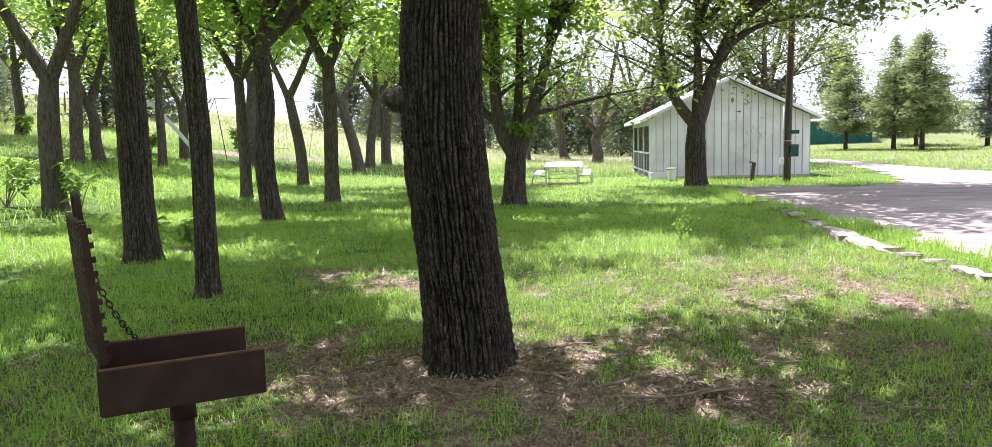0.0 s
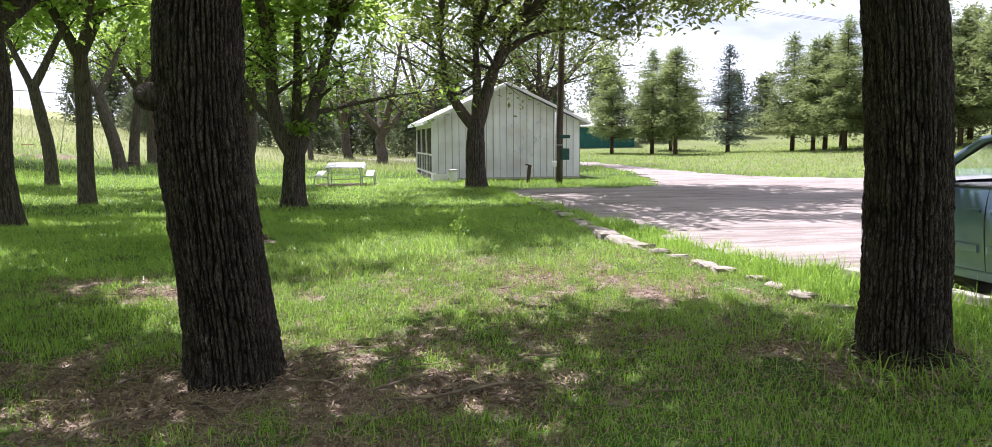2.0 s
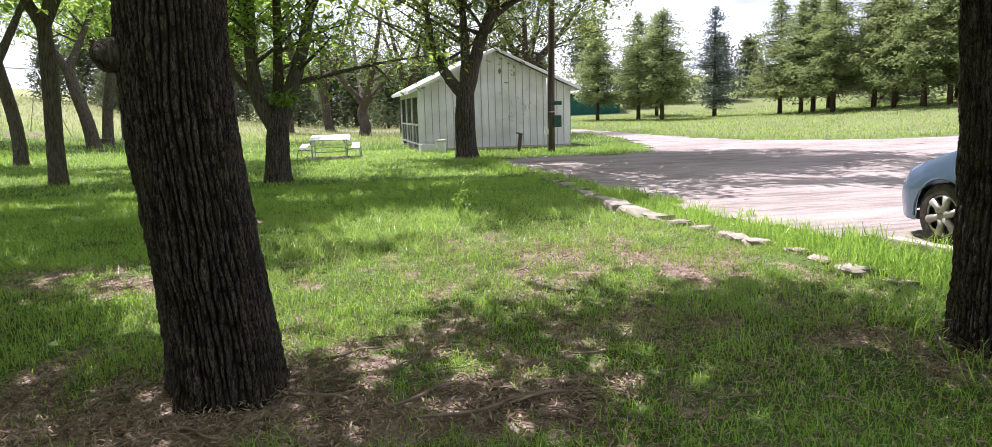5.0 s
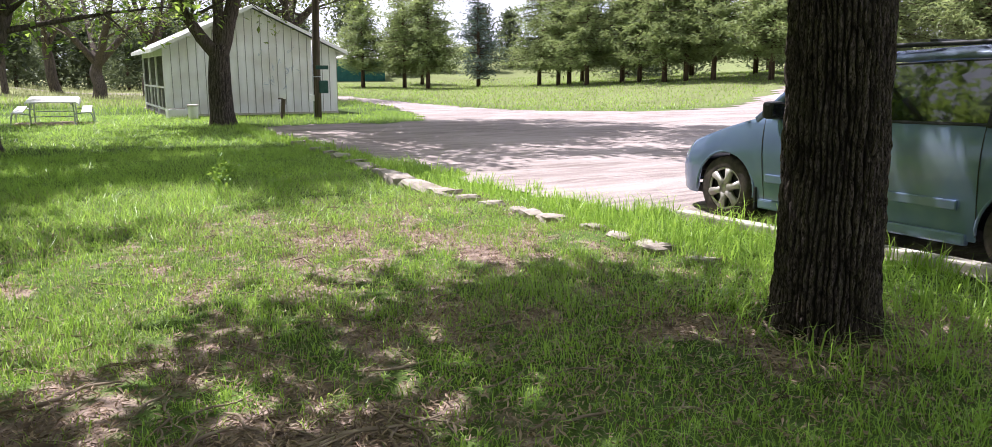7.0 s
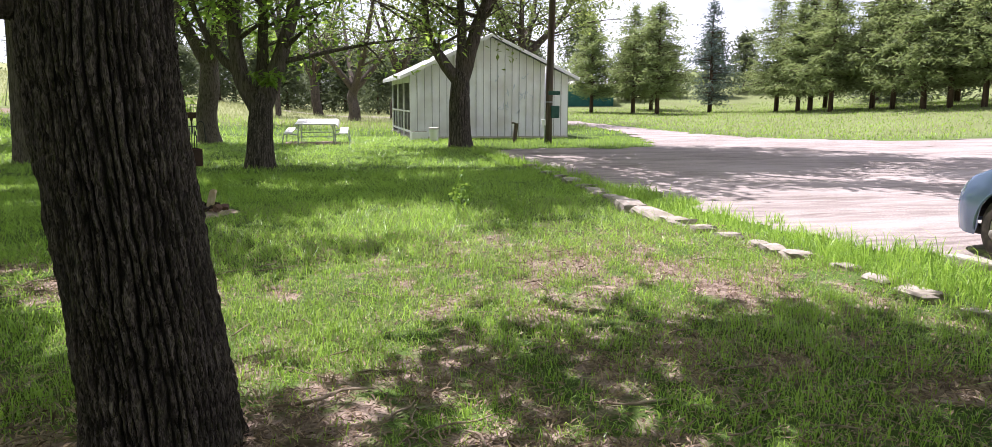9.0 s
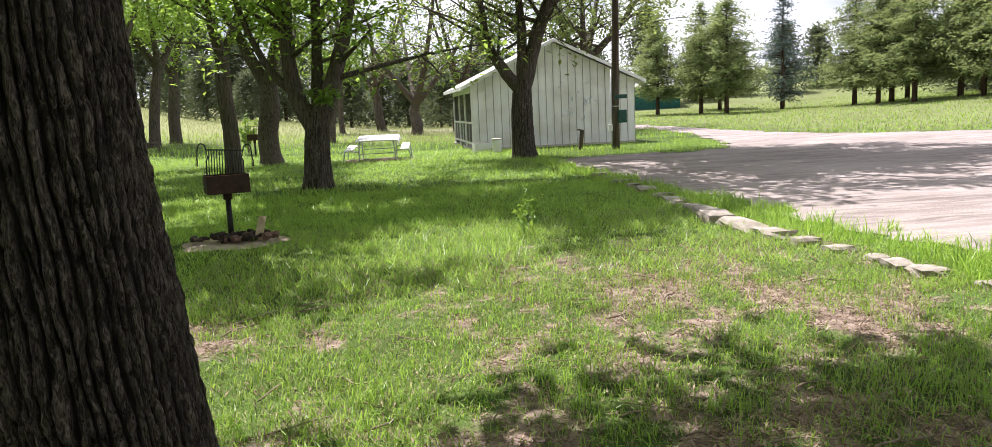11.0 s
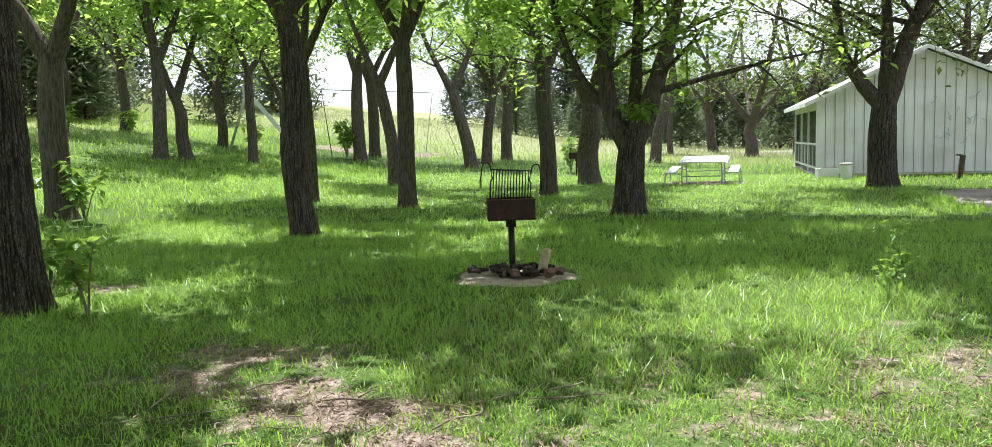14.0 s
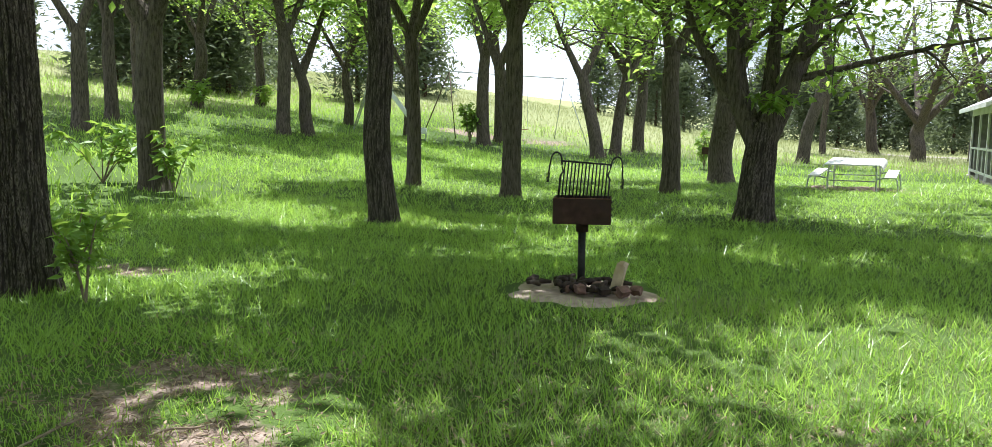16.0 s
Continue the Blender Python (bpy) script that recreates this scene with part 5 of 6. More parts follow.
# sand pad with burnt wood and broken bricks under the grill
def make_pad():
    rs = np.random.RandomState(21)
    root = empty("fire_pad", Matrix.Translation((-1.5, 13.7, 0)), "round pale sandy pad under a grill", "fire pad")
    bm = bmesh.new()
    rings = [(0, 0.035), (0.27, 0.03), (0.48, 0.025), (0.62, 0.012), (0.74, -0.02)]
    rows = []
    for r, z in rings[1:]:
        rows.append([bm.verts.new((math.cos(a) * r * (1 + 0.09 * math.sin(3 * a + 1) + 0.06 * math.sin(7 * a)), math.sin(a) * r * 0.9 * (1 + 0.08 * math.cos(4 * a)), z + rs.normal(0, 0.004))) for a in np.linspace(0, 6.283, 40, endpoint=False)])
    c = bm.verts.new((0, 0, 0.05))
    for k in range(40):
        bm.faces.new((c, rows[0][k], rows[0][(k + 1) % 40]))
        for a, b in zip(rows, rows[1:]):
            bm.faces.new((a[k], b[k], b[(k + 1) % 40], a[(k + 1) % 40]))
    part("pad_slab", bm, M_SANDPAD, root, smooth=True)
    for i in range(34):
        a, r = rs.uniform(0, 6.28), rs.uniform(0.05, 0.42)
        p = Vector((-1.55 + math.cos(a) * r * 1.1, 13.65 + math.sin(a) * r * 0.5, 0.07 + rs.uniform(0, 0.05)))
        d = Vector((rs.normal(0, 1), rs.normal(0, 1), rs.normal(0, 0.12))).normalized() * rs.uniform(0.05, 0.14)
        o = empty("burnt_stick", Matrix.Translation(p), "charred piece of firewood on a sandy pad", "firewood", "burnt wood at the grill")
        part("stick_body", tube([tuple(-d), tuple(d * 0.2 + Vector((0, 0, 0.01))), tuple(d)], [0.018, 0.026, 0.015], 7), M_CHAR, o, smooth=True)
    for i, (dx, dy, s) in enumerate(((0.0, -0.14, 0.12), (0.2, -0.1, 0.1), (0.36, -0.08, 0.12), (0.44, 0.05, 0.1), (-0.14, -0.1, 0.09), (0.1, 0.06, 0.11))):
        o = empty("broken_brick", Matrix.Translation((-1.42 + dx, 13.58 + dy, 0.05 + s * 0.35)) @ Matrix.Rotation(rs.uniform(0, 3), 4, "Z") @ Matrix.Rotation(0.3 * i, 4, "X"), "sooty broken brick on a sandy pad", "brick", "bricks at the grill")
        part("brick_body", rock((s, s * 0.7, s * 0.6), 30 + i), M_BRICK if i != 1 else M_CHAR, o)
    o = empty("split_log", Matrix.Translation((-1.15, 13.68, 0.17)) @ Matrix.Rotation(radians(14), 4, "Y"), "pale split log standing on end", "firewood")
    part("log_body", rock((0.09, 0.08, 0.3), 44), M_TAN, o)


make_pad()


# ---- playground ----
def make_slide():
    x0, y0, x1, y1 = -17.3, 33.7, -15.35, 34.7
    zb, zt = gz(x0, y0), gz(x0, y0) + 2.15
    ze = gz(x1, y1) + 0.3
    root = empty("playground_slide", Matrix.Translation((x0, y0, zb)), "tall bright metal playground slide with a ladder", "slide")
    L = Vector((x1 - x0, y1 - y0, 0))
    side = Vector((L.y, -L.x, 0)).normalized() * 0.24
    prof = smooth_line([Vector((0, 0, zt - zb)), L * 0.12 + Vector((0, 0, zt - zb - 0.05)), L * 0.5 + Vector((0, 0, (zt + ze) / 2 - zb)), L * 0.85 + Vector((0, 0, ze - zb + 0.1)), L + Vector((0, 0, ze - zb))], 6)
    bm = bmesh.new()
    rows = [[bm.verts.new(p - side), bm.verts.new(p + side), bm.verts.new(p + side - Vector((0, 0, 0.02))), bm.verts.new(p - side - Vector((0, 0, 0.02)))] for p in prof]
    for a, b in zip(rows, rows[1:]):
        for k in range(4):
            bm.faces.new((a[k], a[(k + 1) % 4], b[(k + 1) % 4], b[k]))
    part("chute", bm, M_CHUTE, root, "shiny metal chute")
    for s in (-1, 1):
        bm = bmesh.new()
        o1, o2 = side * s * 1.0, side * s * 1.08
        rows = [[bm.verts.new(p + o1 + Vector((0, 0, -0.05))), bm.verts.new(p + o2 + Vector((0, 0, -0.05))), bm.verts.new(p + o2 + Vector((0, 0, 0.2))), bm.verts.new(p + o1 + Vector((0, 0, 0.2)))] for p in prof]
        for a, b in zip(rows, rows[1:]):
            for k in range(4):
                bm.faces.new((a[k], a[(k + 1) % 4], b[(k + 1) % 4], b[k]))
        bm.faces.new(rows[0])
        bm.faces.new(rows[-1])
        bmesh.ops.recalc_face_normals(bm, faces=bm.faces)
        part("side_plate", bm, M_CHUTE, root)
    back = -L.normalized()
    for s in (-1, 1):
        part("ladder_rail", tube([tuple(side * s + back * 0.75 + Vector((0, 0, -0.1))), tuple(side * s + Vector((0, 0, zt - zb))), tuple(side * s + back * 0.05 + Vector((0, 0, zt - zb + 0.5)))], 0.025, 7), M_GALV, root, smooth=True)
        part("front_leg", tube([tuple(L + side * s + Vector((0, 0, ze - zb))), tuple(L * 0.98 + side * s + Vector((0, 0, ze - zb - 0.45)))], 0.022, 6), M_GALV, root)
    for k in range(8):
        t = (k + 0.5) / 8
        c = back * 0.75 * (1 - t) + Vector((0, 0, (zt - zb) * t))
        part("rung", tube([tuple(c - side), tuple(c + side)], 0.016, 6), M_GALV, root)


make_slide()


def make_swings():
    a, b = Vector((-16.2, 38.2, 0)), Vector((-13.0, 44.2, 0))
    root = empty("swing_set", Matrix.Translation((0, 0, 0)), "old metal swing set with slanting pipe legs", "swing set")
    H = 2.8
    d = (b - a).normalized()
    s = Vector((d.y, -d.x, 0))
    za, zb = gz(a.x, a.y), gz(b.x, b.y)
    ta, tb = a + Vector((0, 0, za + H)), b + Vector((0, 0, za + H))
    part("top_beam", tube([tuple(ta - d * 0.2), tuple(tb + d * 0.2)], 0.028, 8), M_GALV, root, smooth=True)
    for t_, e in ((ta, -1), (tb, 1)):
        for k in (-1, 1):
            f = Vector((t_.x, t_.y, 0)) + s * k * 1.25 + d * e * 0.5
            f.z = gz(f.x, f.y) - 0.05
            part("leg", tube([tuple(t_), tuple(f)], 0.024, 8), M_POLE if e < 0 else M_GALV, root, smooth=True)
    for i, u in enumerate((0.3, 0.62)):
        p = ta.lerp(tb, u)
        zs = gz(p.x, p.y) + 0.5
        seat = part("swing_seat", box((p.x, p.y, zs), (0.5, 0.2, 0.03), None, 0.01), M_REDPAINT if i else M_TRIM, root, "faded swing seat")
        for k in (-1, 1):
            part("chain", tube([(p.x + k * 0.22, p.y, p.z), (p.x + k * 0.24, p.y, zs)], 0.008, 4), M_GALV, seat)


make_swings()
bn = empty("low_bench", Matrix.Translation((-8.75, 38.45, gz(-8.75, 38.45))) @ Matrix.Rotation(0.3, 4, "Z"), "small dark wooden bench beside a trunk", "bench")
part("seat", box((0, 0, 0.36), (0.6, 0.26, 0.04), bevel=0.006), M_POLE, bn)
for sx in (-0.22, 0.22):
    part("leg", box((sx, 0, 0.17), (0.05, 0.22, 0.36)), M_POLE, bn)

# fence along the hill
for i in range(9):
    fx, fy = -35.0 + 1.2 * i * 0.4, 20 + 5.2 * i
    fp = empty("fence_post", Matrix.Translation((fx, fy, gz(fx, fy))), "thin dark wooden fence post on the hill", "fence post", "hill fence")
    part("stake", tube([(0, 0, -0.2), (0.02, 0, 0.7), (0.03, 0.02, 1.35)], [0.065, 0.06, 0.05], 8), M_POLE, fp)


# ---- teal shed beyond the track ----
def make_shed():
    root = empty("shed", Matrix.Translation((26.6, 78, gz(26.6, 78) - 0.1)) @ Matrix.Rotation(radians(-12), 4, "Z"), "long teal metal shed with a white roof", "shed")
    W, D, H, P = 7.5, 7.0, 2.3, 3.7
    part("front_wall", box((0, 0, H / 2), (W, 0.15, H)), M_GREENSHED, root)
    part("back_wall", box((0, D, H / 2), (W, 0.15, H)), M_GREENSHED, root)
    for sx in (-1, 1):
        bm = bmesh.new()
        pr = [(0.08, 0), (D - 0.08, 0), (D - 0.08, H), (D / 2, P - 0.1), (0.08, H)]
        a = [bm.verts.new((sx * (W / 2 - 0.08) - 0.07, u, z)) for u, z in pr]
        b = [bm.verts.new((sx * (W / 2 - 0.08) + 0.07, u, z)) for u, z in pr]
        bm.faces.new(a)
        bm.faces.new(b[::-1])
        for i in range(5):
            bm.faces.new((a[(i + 1) % 5], a[i], b[i], b[(i + 1) % 5]))
        part("end_wall", bm, M_GREENSHED, root)
    for i in range(15):
        part("rib", box((-W / 2 + 0.25 + 0.5 * i, -0.09, H / 2), (0.05, 0.04, H - 0.05)), M_GREENSHED, root)
    for sy, y0, y1 in ((1, -0.35, D / 2), (-1, D + 0.35, D / 2)):
        bm = bmesh.new()
        pts = [(y0, H - 0.08), (y1, P), (y1, P + 0.09), (y0, H + 0.01)]
        a = [bm.verts.new((-W / 2 - 0.3, u, z)) for u, z in pts]
        b = [bm.verts.new((W / 2 + 0.3, u, z)) for u, z in pts]
        bm.faces.new(a)
        bm.faces.new(b[::-1])
        for i in range(4):
            bm.faces.new((a[(i + 1) % 4], a[i], b[i], b[(i + 1) % 4]))
        bmesh.ops.recalc_face_normals(bm, faces=bm.faces)
        part("roof", bm, M_ROOF, root, "white sheet roof")


make_shed()


# ---- minivan ----
def make_van():
    root = empty("minivan", Matrix.Translation((7.385, 9.47, -0.015)) @ Matrix.Rotation(radians(180), 4, "Z"), "dusty blue-grey minivan parked beside the kerb", "car")
    # local: +y runs from the nose to the tail, +x is the van's left side
    HW = 0.985
    s_k = [0, 0.06, 0.16, 0.34, 0.6, 1.0, 1.5, 3.0, 4.4, 4.85, 5.02, 5.1]
    w_k = [0.52, 0.68, 0.8, 0.9, 0.955, 0.98, HW, HW, 0.975, 0.94, 0.88, 0.74]
    t_k = [0, 0.05, 0.16, 0.4, 0.9, 1.25, 1.5, 2.5, 4.0, 4.9, 5.1]
    z_k = [0.5, 0.57, 0.67, 0.82, 0.99, 1.09, 1.13, 1.15, 1.18, 1.2, 1.18]
    wid = lambda s: float(np.interp(s, s_k, w_k))
    top = lambda s: float(np.interp(s, t_k, z_k))
    WH = ((0.94, 0.4), (3.96, 0.39))

    def low(s):
        z = 0.24 + 0.05 * max(0, 1 - s / 0.3) + 0.1 * max(0, (s - 4.5) / 0.6)
        for c, r in WH:
            if abs(s - c) < r:
                z = max(z, 0.34 + math.sqrt(r * r - (s - c) ** 2))
        return z

    st = sorted(set([round(v, 3) for v in np.arange(0, 5.101, 0.06)] + [0.54, 0.545, 1.335, 1.34, 3.57, 3.575, 4.345, 4.35, 5.1]))
    rows = 12
    bm = bmesh.new()
    grid = {}
    for i, s in enumerate(st):
        lo, hi, w = low(s), top(s), wid(s)
        for side in (-1, 1):
            for k in range(rows + 1):
                f = k / rows
                z = lo + (hi - lo) * f
                q = (z - 0.24) / max(0.2, hi - 0.24)
                x = w * (0.955 + 0.045 * math.sin(min(1, q / 0.62) * math.pi / 2) - 0.055 * max(0, (q - 0.62) / 0.38) ** 2)
                if 0.56 < q < 0.66:
                    x += 0.003
                grid[i, side, k] = bm.verts.new((side * x, s, z))
            hood = hi + 0.05 * min(1, s / 0.5)
            for k, (fx, fz) in enumerate(((0.8, 0.6), (0.45, 0.9))):
                grid[i, side, rows + 1 + k] = bm.verts.new((side * wid(s) * 0.9 * fx, s, hi + (hood - hi) * fz))
        grid[i, 0, 0] = bm.verts.new((0, s, hood))
    for i in range(len(st) - 1):
        for side in (-1, 1):
            for k in range(rows + 2):
                if k >= rows and 1.45 < st[i] < 4.95:
                    continue
                a = [grid[i, side, k], grid[i + 1, side, k], grid[i + 1, side, k + 1], grid[i, side, k + 1]]
                bm.faces.new(a if side > 0 else a[::-1])
            if not 1.45 < st[i] < 4.95:
                a = [grid[i, side, rows + 2], grid[i + 1, side, rows + 2], grid[i + 1, 0, 0], grid[i, 0, 0]]
                bm.faces.new(a if side > 0 else a[::-1])
    for i in (0, len(st) - 1):
        loop = [grid[i, 1, k] for k in range(rows + 3)] + [grid[i, 0, 0]] + [grid[i, -1, k] for k in range(rows + 2, -1, -1)]
        bm.faces.new(loop)
    bmesh.ops.recalc_face_normals(bm, faces=bm.faces)
    body = part("body", bm, M_PAINT, root, smooth=True)
    # cabin: roof panel and pillars
    rz = lambda s: float(np.interp(s, [1.95, 2.3, 3.2, 4.4, 4.95], [1.63, 1.7, 1.745, 1.73, 1.66]))
    bm = bmesh.new()
    prev = None
    for s in np.linspace(1.93, 4.97, 26):
        e = rz(s)
        row = [bm.verts.new((x, s, e + dz)) for x, dz in ((-0.775, -0.075), (-0.75, -0.02), (-0.66, 0.02), (-0.35, 0.045), (0, 0.05), (0.35, 0.045), (0.66, 0.02), (0.75, -0.02), (0.775, -0.075))]
        if prev:
            for a, b, c, d in zip(prev, prev[1:], row[1:], row):
                bm.faces.new((a, b, c, d))
        prev = row
    bmesh.ops.solidify(bm, geom=bm.faces[:], thickness=0.02)
    part("roof", bm, M_PAINT, root, smooth=True)
    for sx in (-1, 1):
        belt = lambda s: (sx * 0.925, s, top(s) - 0.005)
        head = lambda s: (sx * 0.775, s, rz(max(1.95, min(4.95, s))) - 0.08)
        part("windscreen_pillar", tube([(sx * 0.9, 1.3, 1.08), (sx * 0.84, 1.62, 1.36), (sx * 0.775, 1.98, 1.6), (sx * 0.765, 2.3, rz(2.3) - 0.06)], [0.05, 0.05, 0.045, 0.03], 8), M_PAINT, root, smooth=True)
        for name, s0, s1, wd, mt in (("door_pillar", 2.3, 2.4, 0.075, M_TRIM), ("door_pillar", 3.58, 3.56, 0.06, M_TRIM), ("rear_pillar", 4.85, 4.72, 0.12, M_PAINT)):
            a, b = Vector(belt(s0)), Vector(head(s1))
            part(name, box(((a + b) / 2), (0.045, wd, (b - a).length + 0.06), (b - a).to_track_quat("Z", "Y").to_matrix(), 0.01), mt, root)
        # window frame rubbers and panes
        for s0, s1, glass in ((2.34, 3.54, M_TINT), (3.6, 4.72, M_TINT)):
            q = [belt(s0 + 0.03), belt(s1 + 0.05), head(s1 - 0.02), head(s0 - 0.1)]
            off = Vector((sx * 0.006, 0, 0))
            bm = bmesh.new()
            a = [bm.verts.new(Vector(p) + off) for p in q]
            b = [bm.verts.new(Vector(p) - off) for p in q]
            bm.faces.new(a)
            bm.faces.new(b[::-1])
            for i in range(4):
                bm.faces.new((a[(i + 1) % 4], a[i], b[i], b[(i + 1) % 4]))
            bmesh.ops.recalc_face_normals(bm, faces=bm.faces)
            pane = part("window_pane", bm, glass, root, "dark tinted window")
            loop = [Vector(p) for p in q] + [Vector(q[0])]
            part("window_rubber", tube([tuple(p) for p in loop], 0.012, 5), M_TRIM, pane)
        part("door_frame", tube([belt(1.5), (sx * 0.835, 1.7, 1.37), (sx * 0.785, 2.02, 1.57), head(2.38), belt(2.3), belt(1.5)], 0.016, 6), M_TRIM, root, "black window surround")
        part("roof_rail", tube([(sx * 0.68, 2.35, rz(2.35) + 0.0), (sx * 0.68, 2.5, rz(2.5) + 0.075), (sx * 0.68, 4.4, rz(4.4) + 0.085), (sx * 0.68, 4.6, rz(4.6) + 0.0)], 0.02, 8), M_TRIM, root, "black roof rail", smooth=True)
        part("belt_moulding", tube([(sx * (wid(s) * 0.945 + 0.004), s, top(s) - 0.012) for s in np.linspace(1.5, 4.8, 12)], 0.01, 6), M_TRIM, root)
        # seams, handles, mouldings
        for s in (1.42, 2.24, 3.55):
            part("door_seam", tube([(sx * (wid(s) * (0.957 + 0.045 * math.sin(min(1, f / 0.62) * 1.57) - 0.055 * max(0, (f - 0.62) / 0.38) ** 2)), s + 0.05 * (1 - f) * (1 if s < 2 else 0.3), 0.28 + (top(s) - 0.3) * f) for f in np.linspace(0, 1, 10)], 0.0055, 4), M_TRIM, root)
        for s in (2.11, 2.39):
            h = part("door_handle", box((sx * 0.985, s, 0.9), (0.035, 0.16, 0.035), None, 0.012), M_PAINT, root)
            part("handle_recess", box((sx * 0.972, s, 0.885), (0.012, 0.12, 0.06), None, 0.005), M_TRIM, h)
        for s0, s1 in ((1.5, 2.18), (2.3, 3.42)):
            part("side_moulding", box((sx * 0.987, (s0 + s1) / 2, 0.52), (0.03, s1 - s0, 0.085), None, 0.012), M_PAINT, root)
        part("sill", box((sx * 0.93, 2.45, 0.25), (0.08, 2.1, 0.1), None, 0.02), M_PAINT, root)
        mr = part("mirror", box((sx * 1.07, 1.62, 1.2), (0.2, 0.12, 0.17), None, 0.04), M_TRIM, root, "black door mirror")
        part("mirror_glass", box((sx * 1.07, 1.685, 1.2), (0.16, 0.004, 0.12)), M_TINT, mr)
        part("mirror_arm", box((sx * 0.95, 1.6, 1.14), (0.1, 0.08, 0.06), None, 0.015), M_TRIM, mr)
        bm = bmesh.new()
        bmesh.ops.create_uvsphere(bm, u_segments=16, v_segments=10, radius=1, matrix=Matrix.Translation((sx * 0.68, 0.3, 0.66)) @ Matrix.Rotation(-sx * 0.85, 4, "Z") @ Matrix.Rotation(sx * 0.2, 4, "Y") @ Matrix.Diagonal((0.17, 0.05, 0.06, 1)))
        part("headlight", bm, M_LAMPLENS, root, "clear headlight", smooth=True)
        part("tail_light", box((sx * 0.9, 5.0, 1.0), (0.1, 0.12, 0.42), None, 0.02), M_REDPAINT, root, "red tail light")
        part("mud_flap", box((sx * 0.9, 1.37, 0.3), (0.16, 0.02, 0.22), None, 0.004), M_TRIM, root)
        for c, r in WH:
            arc = [(sx * (wid(c) * 0.985), c + r * math.cos(a), 0.34 + r * math.sin(a)) for a in np.linspace(-0.1, math.pi + 0.1, 22)]
            part("arch_lip", tube(arc, 0.014, 6), M_PAINT, root, smooth=True)
            bm = bmesh.new()
            bmesh.ops.create_cone(bm, cap_ends=True, segments=26, radius1=r - 0.01, radius2=r - 0.01, depth=0.02, matrix=Matrix.Translation((sx * 0.62, c, 0.36)) @ Matrix.Rotation(math.pi / 2, 4, "Y"))
            part("wheel_well", bm, M_TRIM, root)
            part("arch_liner", bm_tube(bmesh.new(), [(sx * 0.62, c, 0.37), (sx * 0.63, c, 0.37)], [r - 0.005] * 2, 26), M_TRIM, root)
            # wheel
            wx = sx * 0.85
            wh = part("wheel", tube([(wx - sx * 0.1, c, 0.345), (wx + sx * 0.05, c, 0.345)], 0.21, 28), M_TRIM, root, smooth=False)
            bm = bmesh.new()
            prof = [(-0.105, 0.225), (-0.11, 0.3), (-0.09, 0.338), (-0.04, 0.347), (0.04, 0.347), (0.09, 0.338), (0.11, 0.3), (0.105, 0.225)]
            ring = []
            for j in range(40):
                a = 2 * math.pi * j / 40
                ring.append([bm.verts.new((wx + u, c + q * math.cos(a), 0.345 + q * math.sin(a))) for u, q in prof])
            for j in range(40):
                n1, n2 = ring[j], ring[(j + 1) % 40]
                for k in range(len(prof) - 1):
                    bm.faces.new((n1[k], n1[k + 1], n2[k + 1], n2[k]))
            bmesh.ops.recalc_face_normals(bm, faces=bm.faces)
            part("tyre", bm, M_TYRE, wh, "dusty black tyre", smooth=True)
            bm = bmesh.new()
            bm_tube(bm, [(wx + sx * 0.09, c + 0.215 * math.cos(a), 0.345 + 0.215 * math.sin(a)) for a in np.linspace(0, 2 * math.pi, 33)], 0.014, 6)
            for j in range(6):
                a = 2 * math.pi * j / 6 + 0.3
                bm_tube(bm, [(wx + sx * 0.085, c + q * math.cos(a), 0.345 + q * math.sin(a)) for q in (0.05, 0.12, 0.21)], [0.05, 0.036, 0.05], 8)
            bm_tube(bm, [(wx + sx * 0.06, c, 0.345), (wx + sx * 0.115, c, 0.345)], [0.075, 0.06], 18)
            part("rim", bm, M_RIM, wh, "six-spoke dusty alloy rim", smooth=True)
    # windscreen, rear glass, bumper, plate
    for name, q, mt in (("windscreen", [(-0.86, 1.3, 1.12), (0.86, 1.3, 1.12), (0.74, 1.97, 1.62), (-0.74, 1.97, 1.62)], M_GLASS), ("rear_window", [(-0.82, 5.06, 1.2), (0.82, 5.06, 1.2), (0.7, 4.96, 1.6), (-0.7, 4.96, 1.6)], M_TINT)):
        bm = bmesh.new()
        a = [bm.verts.new(p) for p in q]
        b = [bm.verts.new((p[0], p[1] + 0.008, p[2])) for p in q]
        bm.faces.new(a)
        bm.faces.new(b[::-1])
        for i in range(4):
            bm.faces.new((a[(i + 1) % 4], a[i], b[i], b[(i + 1) % 4]))
        bmesh.ops.recalc_face_normals(bm, faces=bm.faces)
        g = part(name, bm, mt, root)
        g.visible_shadow = mt is not M_GLASS
    part("grille", box((0, 0.02, 0.47), (0.8, 0.05, 0.12), None, 0.02), M_TRIM, root)
    part("front_bumper_slot", box((0, -0.01, 0.38), (0.9, 0.04, 0.1), None, 0.02), M_TRIM, root)
    part("licence_plate", box((0, 5.11, 0.8), (0.3, 0.012, 0.15)), M_WHITE, root)
    part("underbody", box((0, 2.5, 0.27), (1.5, 4.4, 0.1), None, 0.02), M_TRIM, root)
    for s in (2.9, 3.9):
        part("cross_bar", box((0, s, rz(s) + 0.09), (1.34, 0.07, 0.03), None, 0.01), M_TRIM, root, "black roof cross bar")
    # cabin inside
    part("dashboard", box((0, 1.62, 1.04), (1.6, 0.42, 0.2), None, 0.06), M_TRIM, root)
    part("cabin_floor", box((0, 3.1, 0.5), (1.65, 3.3, 0.04)), M_TRIM, root)
    wc, tilt = Vector((0.42, 1.98, 1.1)), radians(62)
